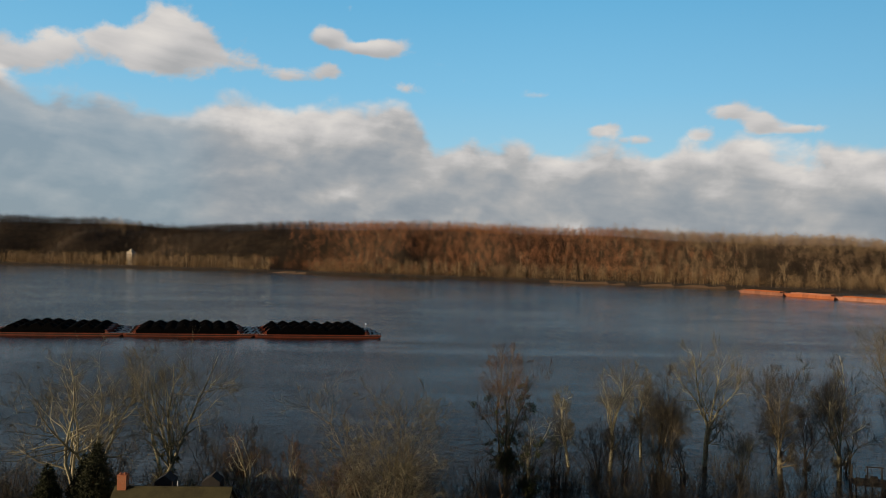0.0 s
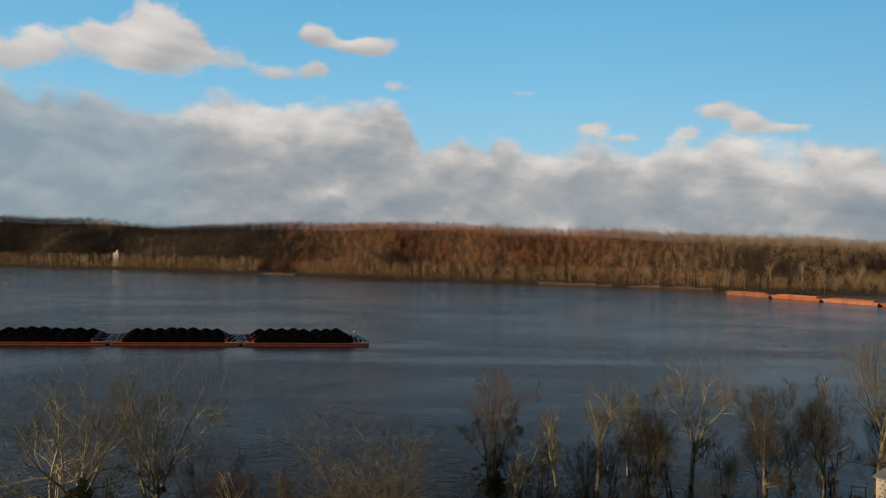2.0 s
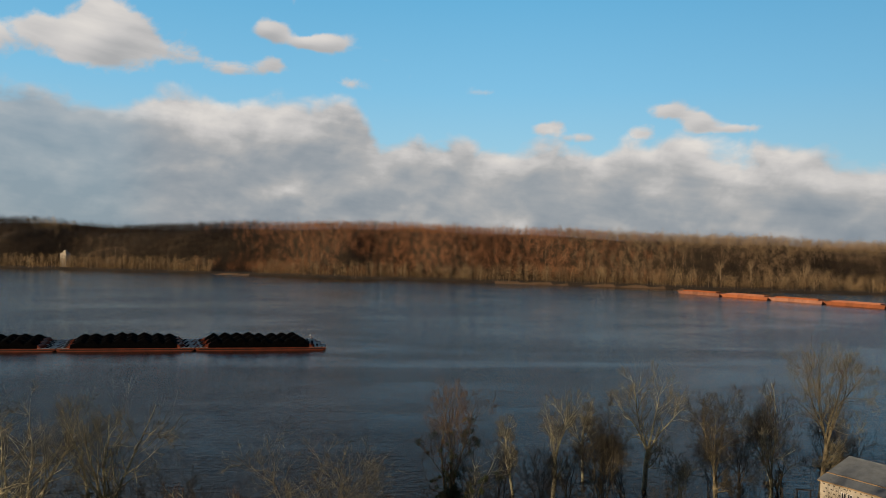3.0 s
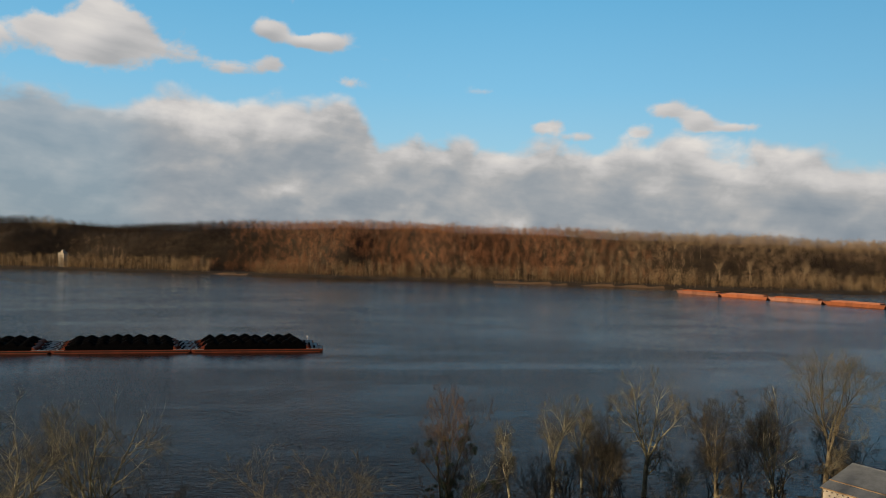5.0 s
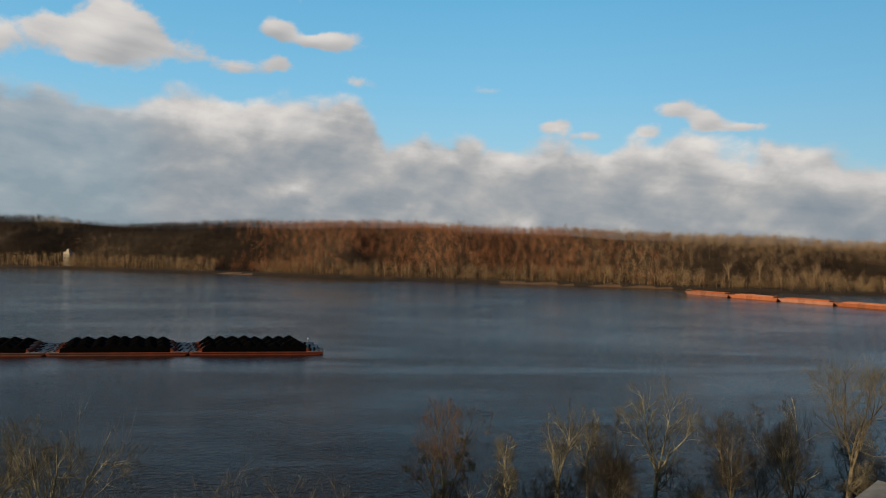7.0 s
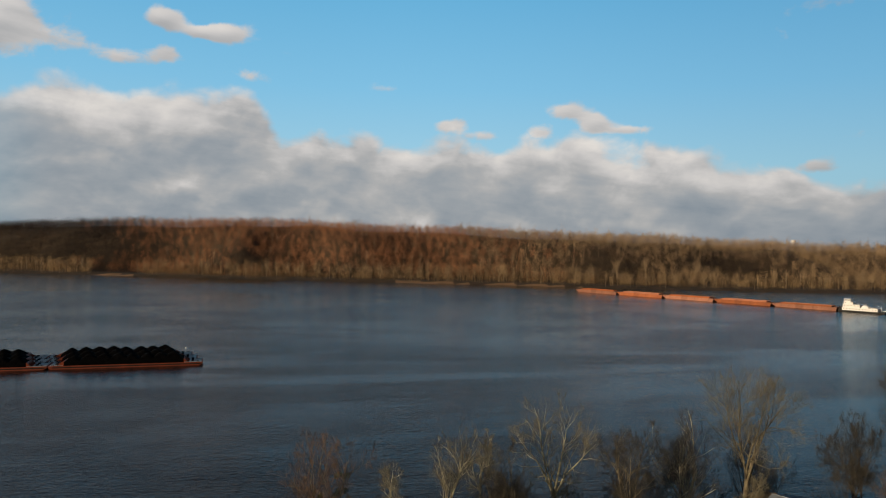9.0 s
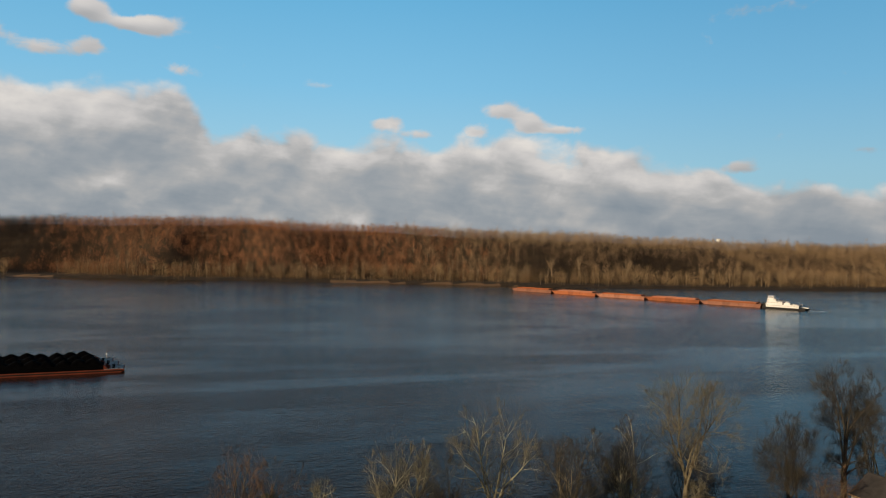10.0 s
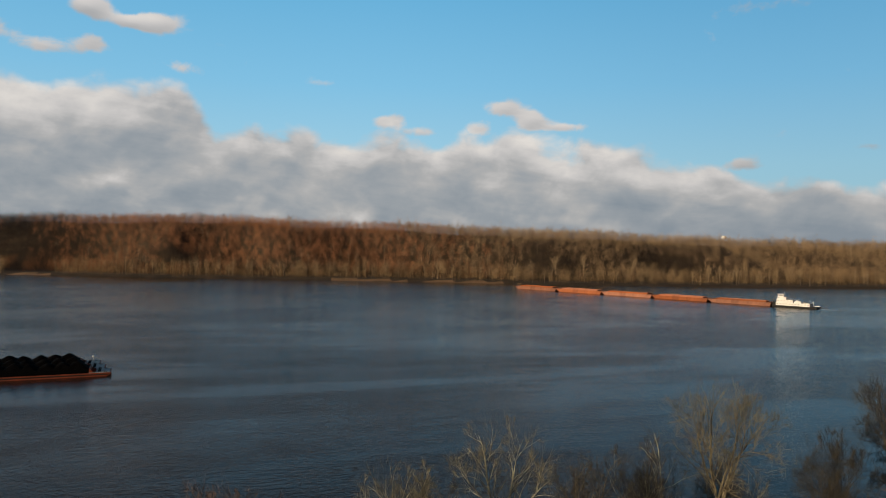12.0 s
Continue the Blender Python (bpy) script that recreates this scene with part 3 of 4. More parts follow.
    F = np.stack([i[:, :-1], j[:, :-1], j[:, 1:], i[:, 1:]], -1).reshape(-1, 4)
    return V.reshape(-1, 3), F


def lines(start, way, length, K, g, up=0.0, wander=0.12):
    """Curved lines that start at points along ways, bend upwards and wander."""
    P = [start]
    d = unit(way)
    for _ in range(K - 1):
        d = unit(d + g.normal(0, wander, d.shape) + np.array([0, 0, up]))
        P.append(P[-1] + d * (length / (K - 1))[:, None])
    return np.stack(P, 1)


def offshoots(P, R, each, t0, t1, angle, ratio, length, K, g, up, wander, rmin):
    """Branches off the lines P."""
    count, KP = R.shape
    who = np.repeat(np.arange(count), each)
    t = g.uniform(t0, t1, len(who)) * (KP - 1)
    i = np.minimum(t.astype(int), KP - 2)
    f = (t - i)[:, None]
    a = P[who, i] * (1 - f) + P[who, i + 1] * f
    d = unit(P[who, i + 1] - P[who, i])
    r = R[who, i] * (1 - f[:, 0]) + R[who, i + 1] * f[:, 0]
    side = unit(np.cross(d, g.normal(size=d.shape)))
    th = np.radians(g.uniform(angle[0], angle[1], len(who)))[:, None]
    way = d * np.cos(th) + side * np.sin(th)
    plen = np.linalg.norm(np.diff(P, axis=1), axis=2).sum(1)[who]
    L = plen * g.uniform(length[0], length[1], len(who)) * (1.1 - 0.55 * t / (KP - 1))
    Q = lines(a, way, L, K, g, up, wander)
    r0 = np.maximum(r * ratio, rmin)
    S = r0[:, None] * np.linspace(1, 0.22, K)[None, :]
    return Q, S


def leaves(centres, radius, per, size, g):
    """Clumps of small leaf blades round points."""
    c = np.repeat(centres, per, 0)
    off = unit(g.normal(size=c.shape)) * (np.repeat(radius, per) * g.uniform(0.2, 1.0, len(c)) ** 0.6)[:, None]
    p = c + off
    u = unit(g.normal(size=c.shape))
    w = unit(np.cross(u, g.normal(size=c.shape)))
    s = g.uniform(0.6, 1.3, len(c))[:, None] * size
    v = np.stack([p - u * s, p + w * s * 0.5, p + u * s, p - w * s * 0.5], 1).reshape(-1, 3)
    return v, np.arange(len(v)).reshape(-1, 4)


def bare_tree(x, y, height, seed, bark, twig, label, fork=0.35, stems=1, limbs=7, wide=0.55, lean=(0, 0), dense=1.0, thick=1.0, ivy=0, clumps=0, up=0.02, crown_r=None):
    """A leafless broad-leaved tree: trunk with forks, limbs, branches and fine twigs."""
    g = np.random.default_rng(seed)
    z = float(land(x, y)) - 0.4
    thing = empty("tree", Matrix.Translation((x, y, z)))
    tagged(thing, label, "tree", group="bare trees on the near bank")
    # boles up to the fork, leaders that spread like a vase, then limbs, branches, twigs and sprigs
    base = np.zeros((stems, 3))
    base[:, :2] = g.normal(0, 0.45, (stems, 2)) if stems > 1 else 0
    turn = g.uniform(0, 6.283) + np.arange(stems) * 6.283 / stems
    tilt = g.uniform(0.1, 0.28, stems) if stems > 1 else np.full(1, 0.03)
    way = np.column_stack([np.cos(turn) * tilt + lean[0], np.sin(turn) * tilt + lean[1], np.ones(stems)])
    P0 = lines(base, way, height * fork * g.uniform(0.8, 1.15, stems), 8, g, 0.02, 0.06)
    r = 0.0205 * height * thick / (stems ** 0.42)
    R0 = r * np.linspace(1, 0.74, 8)[None, :] * np.ones((stems, 1))
    R0[:, 0] *= 1.3
    radius = crown_r or height * wide * 0.42
    each = max(2, round(limbs / (2.6 * stems)))
    who = np.repeat(np.arange(stems), each)
    az = g.uniform(0, 6.283) + np.arange(len(who)) * (6.283 / each) + np.repeat(g.uniform(0, 6.283, stems), each) + g.normal(0, 0.3, len(who))
    rise = height * (1 - fork)
    out = radius / rise * g.uniform(0.25, 1.25, len(who))
    way = np.column_stack([np.cos(az) * out, np.sin(az) * out, np.ones(len(who))])
    at = P0[who, g.integers(5, 8, len(who))]
    PL = lines(at, way, rise * g.uniform(0.85, 1.12, len(who)) / np.sqrt(1 + 0.35 * out ** 2), 10, g, 0.012, 0.14)
    RL = (R0[who, -1] * (0.9 / each ** 0.36))[:, None] * np.linspace(1, 0.10, 10)[None, :]
    low_limbs, low_r = offshoots(P0, R0, 2, 0.55, 0.95, (40, 75), 0.38, (0.5, 0.95), 10, g, 0.05, 0.14, 0.04)
    PL, RL = np.concatenate([PL, low_limbs]), np.concatenate([RL, low_r])
    big = height > 18
    P1, R1 = offshoots(PL, RL, 8 if big else 5, 0.10, 0.92, (28, 66), 0.60, (0.30, 0.58), 7, g, 0.03, 0.15, 0.034)
    P2, R2 = offshoots(np.concatenate([PL[:, 3:], P1]), np.concatenate([RL[:, 3:], R1]), 5, 0.15, 1.0, (26, 66), 0.58, (0.40, 0.75), 4, g, 0.06, 0.15, 0.023)
    P3, R3 = offshoots(P2, R2, max(3, round((6 if big else 4) * dense)), 0.12, 1.0, (22, 60), 0.60, (0.50, 0.95), 2, g, 0.10, 0.14, 0.0165)
    P4, R4 = offshoots(P3, R3, 5, 0.05, 1.0, (16, 58), 0.68, (0.55, 1.15), 2, g, up + 0.08, 0.1, 0.0135)
    # bring the crown to its height and spread
    tops = P3[:, -1]
    axis_ = np.array(lean) * height * 0.6
    grow_z = height / np.percentile(tops[:, 2], 99.5)
    grow_r = radius / np.percentile(np.hypot(tops[:, 0] - axis_[0], tops[:, 1] - axis_[1]), 94)
    size = np.array([1.1 * min(max(grow_r, 0.62), 2.4)] * 2 + [grow_z])
    P0, PL, P1, P2, P3, P4 = (P * size for P in (P0, PL, P1, P2, P3, P4))
    got = [tubes(P0, R0, 9), tubes(PL, RL, 8), tubes(P1, R1, 5), tubes(P2, R2, 3)]
    shift = np.cumsum([0] + [len(v) for v, f in got])
    trunk = new("trunk", mesh_from("trunk", np.concatenate([v for v, f in got]), [f + o for (v, f), o in zip(got, shift)], [bark], smooth=True))
    trunk.parent = thing
    blades = []
    for P, wide_ in ((P3, 0.048), (P4, 0.027)):
        tip = P[:, 1] - P[:, 0]
        far_end = np.linalg.norm(tip, axis=1)
        blades.append(slivers(P[:, 0], tip / far_end[:, None], far_end * 1.1, np.full(len(tip), wide_), g))
    (v, f), (w, h) = blades
    crown = new("crown", mesh_from("crown", np.concatenate([v, w]), [f, h + len(v)], [twig]))
    crown.parent = thing
    tagged(crown, kind="stuff")
    if ivy:
        along = np.concatenate([P0.reshape(-1, 3), PL[:, :4].reshape(-1, 3)])
        c = along[g.integers(0, len(along), 130)] + g.normal(0, 0.3, (130, 3))
        v, f = leaves(c, g.uniform(0.35, 0.8, len(c)), 45, 0.13, g)
        ob = new("ivy", mesh_from("ivy", v, [f], [M_IVY]))
        ob.parent = thing
        tagged(ob, "dark green ivy climbing the trunk")
    if clumps:
        ends = np.concatenate([P1[:, 1:].reshape(-1, 3), P2[:, 2:].reshape(-1, 3)])
        ends = ends[(ends[:, 2] < height * 0.66) & (ends[:, 2] > height * 0.12)]
        c = ends[g.integers(0, len(ends), clumps)] + g.normal(0, 0.7, (clumps, 3))
        v, f = leaves(c, g.uniform(0.3, 0.75, len(c)), 80, 0.13, g)
        ob = new("leaf_clumps", mesh_from("leaf_clumps", v, [f], [M_IVY]))
        ob.parent = thing
        tagged(ob, "olive evergreen leaf clumps hanging in the branches")
    return thing


PALE = "tall bare sycamore with pale limbs on the bank"
TREES = [
    # x, y, height, seed, bark, twigs, label, options
    (-49.5, 103, 26.0, 1, M_BARK_PALE, M_TWIG_TAN, "broad bare tree with pale spreading limbs by the houses", dict(crown_r=10.5, fork=0.28, stems=2, limbs=16, wide=0.62, thick=1.6)),
    (-38.5, 106, 26.5, 2, M_BARK_PALE, M_TWIG_TAN, "bare tree with ivy-wrapped trunk and pale limbs", dict(crown_r=7.8, fork=0.30, stems=2, limbs=12, wide=0.58, thick=1.5, ivy=1.0)),
    (-43.6, 99, 15.0, 3, M_BARK_GREY, M_TWIG_DARK, "small leaning dark bare tree", dict(crown_r=4.2, fork=0.35, limbs=8, wide=0.5, lean=(0.2, 0))),
    (-27.2, 98, 15.5, 4, M_BARK_GREY, M_TWIG_DARK, "dark bare tree with thin forked stems", dict(crown_r=4.5, fork=0.25, stems=3, limbs=9, wide=0.6)),
    (-24.5, 95, 17.5, 5, M_BARK_PALE, M_TWIG_RUST, "small bare tree with rust-brown twigs", dict(crown_r=4.0, fork=0.48, limbs=8, wide=0.55)),
    (-18.6, 95, 15.0, 6, M_BARK_PALE, M_TWIG_RUST, "small bare tree with rust-brown twigs", dict(crown_r=3.5, fork=0.4, stems=2, limbs=8, wide=0.5)),
    (-5.6, 80, 22.5, 7, M_BARK_BROWN, M_TWIG_TAN, "many-stemmed bare tree with a rounded twiggy crown", dict(crown_r=8.0, fork=0.22, stems=5, limbs=26, wide=0.42, dense=0.6, thick=0.85)),
    (11.6, 124, 27.5, 8, M_BARK_BROWN, M_TWIG_RUST, "tall bare tree hung with olive leaf clumps", dict(crown_r=4.4, fork=0.22, limbs=9, wide=0.34, dense=1.1, clumps=120, thick=0.85)),
    (15.5, 122, 16.5, 9, M_BARK_PALE, M_TWIG_DARK, "low tree with olive leaf clumps and pale twisted limbs", dict(crown_r=5.0, fork=0.25, stems=2, limbs=10, wide=0.6, clumps=110)),
    (26.5, 146, 20.0, 10, M_BARK_PALE, M_TWIG_TAN, PALE, dict(crown_r=3.6, fork=0.55, limbs=8, wide=0.5, lean=(-0.25, 0), thick=0.8)),
    (33.5, 144, 26.0, 11, M_BARK_PALE, M_TWIG_TAN, PALE, dict(crown_r=6.4, fork=0.44, limbs=9, wide=0.5, thick=0.9)),
    (42.5, 154, 22.0, 12, M_BARK_PALE, M_TWIG_TAN, PALE, dict(crown_r=3.0, fork=0.62, limbs=6, wide=0.45, thick=0.75)),
    (39.0, 131, 23.0, 13, M_BARK_BROWN, M_TWIG_DARK, "dark bare tree with a dense rounded crown", dict(crown_r=5.4, fork=0.25, stems=3, limbs=18, wide=0.46, dense=1.7)),
    (54.0, 149, 29.8, 14, M_BARK_PALE, M_TWIG_TAN, PALE, dict(crown_r=9.4, fork=0.42, limbs=11, wide=0.52, thick=0.95)),
    (63.0, 134, 26.5, 15, M_BARK_BROWN, M_TWIG_DARK, "bare tree with brown trunk and dark spreading twigs", dict(crown_r=6.2, fork=0.36, limbs=12, wide=0.55, dense=1.3)),
    (70.0, 139, 20.0, 16, M_BARK_GREY, M_TWIG_DARK, "slender dark bare tree near the water", dict(crown_r=3.6, fork=0.4, limbs=7, wide=0.5, thick=0.7)),
    (77.0, 141, 26.5, 57, M_BARK_PALE, M_TWIG_DARK, "bare tree with forked pale trunk and dark twigs", dict(crown_r=5.2, fork=0.32, limbs=12, wide=0.55, dense=1.3)),
    (87.6, 141, 32.5, 18, M_BARK_BROWN, M_TWIG_TAN, "tall spreading bare tree with golden lit limbs", dict(crown_r=8.2, fork=0.34, limbs=13, wide=0.52, thick=0.85)),
    (92.0, 146, 20.0, 19, M_BARK_GREY, M_TWIG_DARK, "low dark bare tree by the water", dict(crown_r=4.5, fork=0.3, stems=2, limbs=10, wide=0.55)),
    (112.5, 141, 22.5, 20, M_BARK_GREY, M_TWIG_DARK, "dark bare tree leaning beside the house", dict(crown_r=6.2, fork=0.28, stems=3, limbs=12, wide=0.52, lean=(-0.08, 0), dense=1.5)),
    (131.0, 147, 33.5, 21, M_BARK_GREY, M_TWIG_DARK, "tall narrow dark bare tree behind the house", dict(crown_r=3.7, fork=0.4, limbs=12, wide=0.32, dense=1.5)),
    (139.0, 147, 27.0, 22, M_BARK_BROWN, M_TWIG_DARK, "dark bare tree behind the house", dict(crown_r=5.0, fork=0.3, stems=2, limbs=12, wide=0.48, dense=1.5)),
    (114.0, 135, 13.5, 23, M_BARK_BROWN, M_TWIG_RUST, "small rust-brown bare tree beside the house", dict(crown_r=4.0, fork=0.25, stems=3, limbs=12, wide=0.5)),
    (20.5, 133, 15.0, 60, M_BARK_GREY, M_TWIG_DARK, "small dark bare tree in the bank thicket", dict(crown_r=3.6, fork=0.25, stems=2, limbs=8)),
    (30.0, 137, 14.0, 61, M_BARK_GREY, M_TWIG_DARK, "small dark bare tree in the bank thicket", dict(crown_r=4.0, fork=0.25, stems=3, limbs=8)),
    (36.0, 140, 15.5, 62, M_BARK_BROWN, M_TWIG_DARK, "small dark bare tree in the bank thicket", dict(crown_r=4.2, fork=0.25, stems=2, limbs=8)),
    (46.5, 139, 16.0, 63, M_BARK_GREY, M_TWIG_DARK, "small dark bare tree in the bank thicket", dict(crown_r=4.5, fork=0.25, stems=2, limbs=8)),
    (58.5, 141, 13.0, 64, M_BARK_PALE, M_TWIG_TAN, "small pale forked bare tree in the bank thicket", dict(crown_r=4.0, fork=0.25, stems=3, limbs=8)),
    (67.0, 145, 15.0, 65, M_BARK_GREY, M_TWIG_DARK, "small dark bare tree in the bank thicket", dict(crown_r=4.2, fork=0.25, stems=2, limbs=8)),
    (82.0, 147, 17.0, 66, M_BARK_BROWN, M_TWIG_DARK, "small dark bare tree in the bank thicket", dict(crown_r=4.6, fork=0.25, stems=2, limbs=8)),
    (98.0, 148, 15.0, 67, M_BARK_GREY, M_TWIG_DARK, "small dark bare tree in the bank thicket", dict(crown_r=4.4, fork=0.25, stems=2, limbs=8)),
    (-13.0, 92, 14.0, 68, M_BARK_BROWN, M_TWIG_RUST, "small rust-brown bare tree in the bank thicket", dict(crown_r=4.0, fork=0.25, stems=2, limbs=8)),
    (-31.5, 103, 17.0, 69, M_BARK_GREY, M_TWIG_DARK, "small dark bare tree in the bank thicket", dict(crown_r=4.5, fork=0.25, stems=2, limbs=8)),
]
for tx, ty, th, seed, bark, twig, text, options in TREES:
    bare_tree(tx, ty, th, seed, bark, twig, text, **options)


# large white sycamores that stand out on the far bank
for k, (tx, ty, th) in enumerate(((297, 1020, 30.0), (470, 1006, 30.0), (507, 992, 31.0), (575, 975, 30.0), (668, 925, 28.0))):
    tree = bare_tree(tx, ty, th, 90 + k, M_FAR_PALE, M_FAR_TAN, "large white-limbed sycamore on the far river bank", fork=0.3, limbs=10, wide=0.5, dense=0.35, thick=1.7)
    tree["group"] = "white sycamores on the far bank"


def brush(name, spots, lo, hi, stem_mat, twig_mat, label, seed, canes=9, twigs=70):
    """Leafless undergrowth as one object: canes that fan out from the ground and carry fine twigs."""
    g = np.random.default_rng(seed)
    base = np.column_stack([spots, land(spots[:, 0], spots[:, 1]) - 0.1])
    who = np.repeat(np.arange(len(spots)), canes)
    tall = g.uniform(lo, hi, len(spots))[who] * g.uniform(0.6, 1.0, len(who))
    way = np.column_stack([g.normal(0, 0.38, (len(who), 2)), np.ones(len(who))])
    P = lines(base[who] + g.normal(0, 0.3, (len(who), 3)) * [1, 1, 0], way, tall, 4, g, 0.05, 0.12)
    R = (0.022 * np.linspace(1, 0.3, 4))[None, :] * (tall / 3)[:, None] ** 0.5
    v, f = tubes(P, R, 3)
    Q, S = offshoots(P, R, twigs // canes, 0.15, 1.0, (15, 55), 0.7, (0.2, 0.5), 2, g, 0.05, 0.2, 0.011)
    tip = Q[:, 1] - Q[:, 0]
    far_end = np.linalg.norm(tip, axis=1)
    w, h = slivers(Q[:, 0], tip / far_end[:, None], far_end, np.full(len(tip), 0.045), g)
    ob = new(name, mesh_from(name, np.concatenate([v, w]), [f, h + len(v)], [stem_mat, twig_mat], [0, 1]))
    return tagged(ob, label, "undergrowth", kind="stuff")


g = np.random.default_rng(77)
count = 560
bx = g.uniform(-85, 160, count)
by = near_shore(bx) + g.uniform(-24, 4, count) + 15 * g.uniform(0, 1, count) * ((bx > 12) & (bx < 82))
free = ~((bx > -43) & (bx < -22) & (by < 100)) & ~((bx > 77) & (bx < 112) & (by < 142)) & ~((bx > 117) & (bx < 136))
dark_spots = free & (g.uniform(size=count) < 0.85)
brush("dark_brush", np.column_stack([bx, by])[dark_spots], 4.0, 11.0, M_BARK_GREY, M_TWIG_DARK, "dark leafless undergrowth and saplings along the flooded bank", 51, canes=9, twigs=150)
brush("rusty_brush", np.column_stack([bx, by])[free & ~dark_spots], 3.0, 8.5, M_BARK_BROWN, M_TWIG_RUST, "rust-brown leafless undergrowth along the river bank", 52, canes=9, twigs=140)
cx = g.uniform(-24, 8, 90)
cy = g.uniform(76, 100, 90)
brush("thicket", np.column_stack([cx, cy]), 4.0, 9.0, M_BARK_BROWN, M_TWIG_RUST, "tall rust-brown thicket of canes below the houses", 53, canes=12, twigs=130)


# ---------------------------------------------------------------- barges and towboat
BARGE_L, BARGE_W = 59.4, 10.6


def barge_hull(deck, draught, bow=7.5, stern=4.5):
    """A steel box with raked ends; x from the bow at 0 back to -59.4."""
    outline = [(0, deck), (-0.3, deck - 0.9), (-bow, -draught), (-BARGE_L + stern, -draught), (-BARGE_L + 0.2, deck - 1.0), (-BARGE_L, deck)]
    bm = prism(bmesh.new(), outline, 0, BARGE_W)
    bmesh.ops.bevel(bm, geom=list(bm.edges), offset=0.08, segments=1, affect="EDGES")
    return bm


def deck_fittings(thing, deck, mat):
    """Bollards, cleats and winches along the deck ends."""
    for x in (-2.0, -6.2, -BARGE_L + 1.5, -BARGE_L + 3.6):
        for y in (1.0, BARGE_W - 1.0):
            bm = rod(bmesh.new(), (x - 0.25, y, deck), (x - 0.25, y, deck + 0.4), 0.14)
            rod(bm, (x + 0.25, y, deck), (x + 0.25, y, deck + 0.4), 0.14)
            box(bm, x - 0.55, x + 0.55, y - 0.2, y + 0.2, deck, deck + 0.08)
            part("bollard", bm, mat, thing)
    for x, y in ((-4.2, 3.1), (-4.2, 7.3), (-BARGE_L + 2.8, 3.4), (-BARGE_L + 2.8, 7.2)):
        bm = rod(bmesh.new(), (x, y - 0.5, deck + 0.3), (x, y + 0.5, deck + 0.3), 0.26, sides=10)
        box(bm, x - 0.5, x + 0.5, y - 0.65, y - 0.5, deck, deck + 0.5)
        box(bm, x - 0.5, x + 0.5, y + 0.5, y + 0.65, deck, deck + 0.5)
        part("winch", bm, mat, thing)


def coal_barge(seed):
    """A loaded open hopper barge: low in the water, heaped with coal."""
    g = np.random.default_rng(seed)
    thing = empty("coal_barge")
    deck = 1.4
    part("hull", barge_hull(deck, 2.4), M_HULL_RED, thing)
    part("bow_deck", box_bm(-7.7, -0.5, 0.25, BARGE_W - 0.25, deck + 0.01, deck + 0.06), M_GREY_DECK, thing, "worn light grey bow deck")
    part("stern_deck", box_bm(-BARGE_L + 0.5, -BARGE_L + 5.5, 0.25, BARGE_W - 0.25, deck + 0.01, deck + 0.06), M_GREY_DECK, thing, "worn light grey stern deck")
    for y in (0.25, BARGE_W - 0.95):
        part("side_deck", box_bm(-BARGE_L + 5.5, -7.7, y, y + 0.7, deck + 0.01, deck + 0.06), M_COAL, thing)
    part("rubbing_strake", box_bm(-BARGE_L + 1.5, -1.0, -0.12, 0.0, deck - 0.85, deck - 0.45), M_BLACK_STEEL, thing)
    # coaming round the hopper: dark sides, red ends
    x0, x1, top = -BARGE_L + 5.6, -7.8, deck + 1.5
    for y in (0.95, BARGE_W - 1.1):
        part("coaming_side", box_bm(x0, x1, y, y + 0.15, deck + 0.05, top), M_COAL, thing, "coaming black with coal dust")
    for x, s in ((x1, 1), (x0, -1)):
        bm = prism(bmesh.new(), [(x, deck + 0.05), (x + s * 1.6, deck + 0.05), (x + s * 0.2, top + 0.1), (x, top + 0.1)], 0.95, BARGE_W - 0.95)
        part("coaming_end", bm, M_HULL_RED, thing, "red painted sloping coaming end")
        for y in (2.4, 4.2, 6.2, 8.2):
            bm = prism(bmesh.new(), [(x + s * 0.25, top), (x + s * 2.6, deck + 0.06), (x + s * 0.9, deck + 0.06)], y, y + 0.12)
            part("bracket", bm, M_HULL_RED, thing)
    # the coal, loaded in a row of heaps that run together
    nx_, ny_ = 150, 26
    u = np.linspace(x0 + 0.1, x1 - 0.1, nx_)
    w = np.linspace(1.1, BARGE_W - 1.1, ny_)
    U, W = np.meshgrid(u, w)
    count = 8
    peaks = np.linspace(x0 + 3.6, x1 - 3.6, count) + g.normal(0, 0.35, count)
    tops = g.uniform(2.3, 3.2, count)
    h = np.zeros_like(U)
    for px, hz in zip(peaks, tops):
        rr = np.sqrt((U - px) ** 2 + (0.72 * (W - BARGE_W / 2 - g.normal(0, 0.3))) ** 2)
        h = np.maximum(h, hz + 0.25 - np.sqrt(rr ** 2 + 0.35) * 0.62)
    rim = np.minimum(np.minimum(U - u[0], u[-1] - U) * 0.75, np.minimum(W - w[0], w[-1] - W) * 0.9)
    h = np.minimum(np.maximum(h, 0.35), rim + 0.1) + 0.10 * fbm(U * 1.7, W * 1.7, seed) + g.normal(0, 0.03, U.shape)
    V = np.stack([U, W, top - 0.25 + h], -1).reshape(-1, 3)
    ids_ = np.arange(nx_ * ny_).reshape(ny_, nx_)
    Q = np.stack([ids_[:-1, :-1], ids_[:-1, 1:], ids_[1:, 1:], ids_[1:, :-1]], -1).reshape(-1, 4)
    load = new("coal_load", mesh_from("coal_load", V, [Q], [M_COAL]))
    load.parent = thing
    tagged(load, "black coal in a row of peaked heaps")
    deck_fittings(thing, deck + 0.06, M_BLACK_STEEL)
    return tagged(thing, "loaded red-hulled hopper barge heaped with black coal", "barge", group="coal barges lashed together")


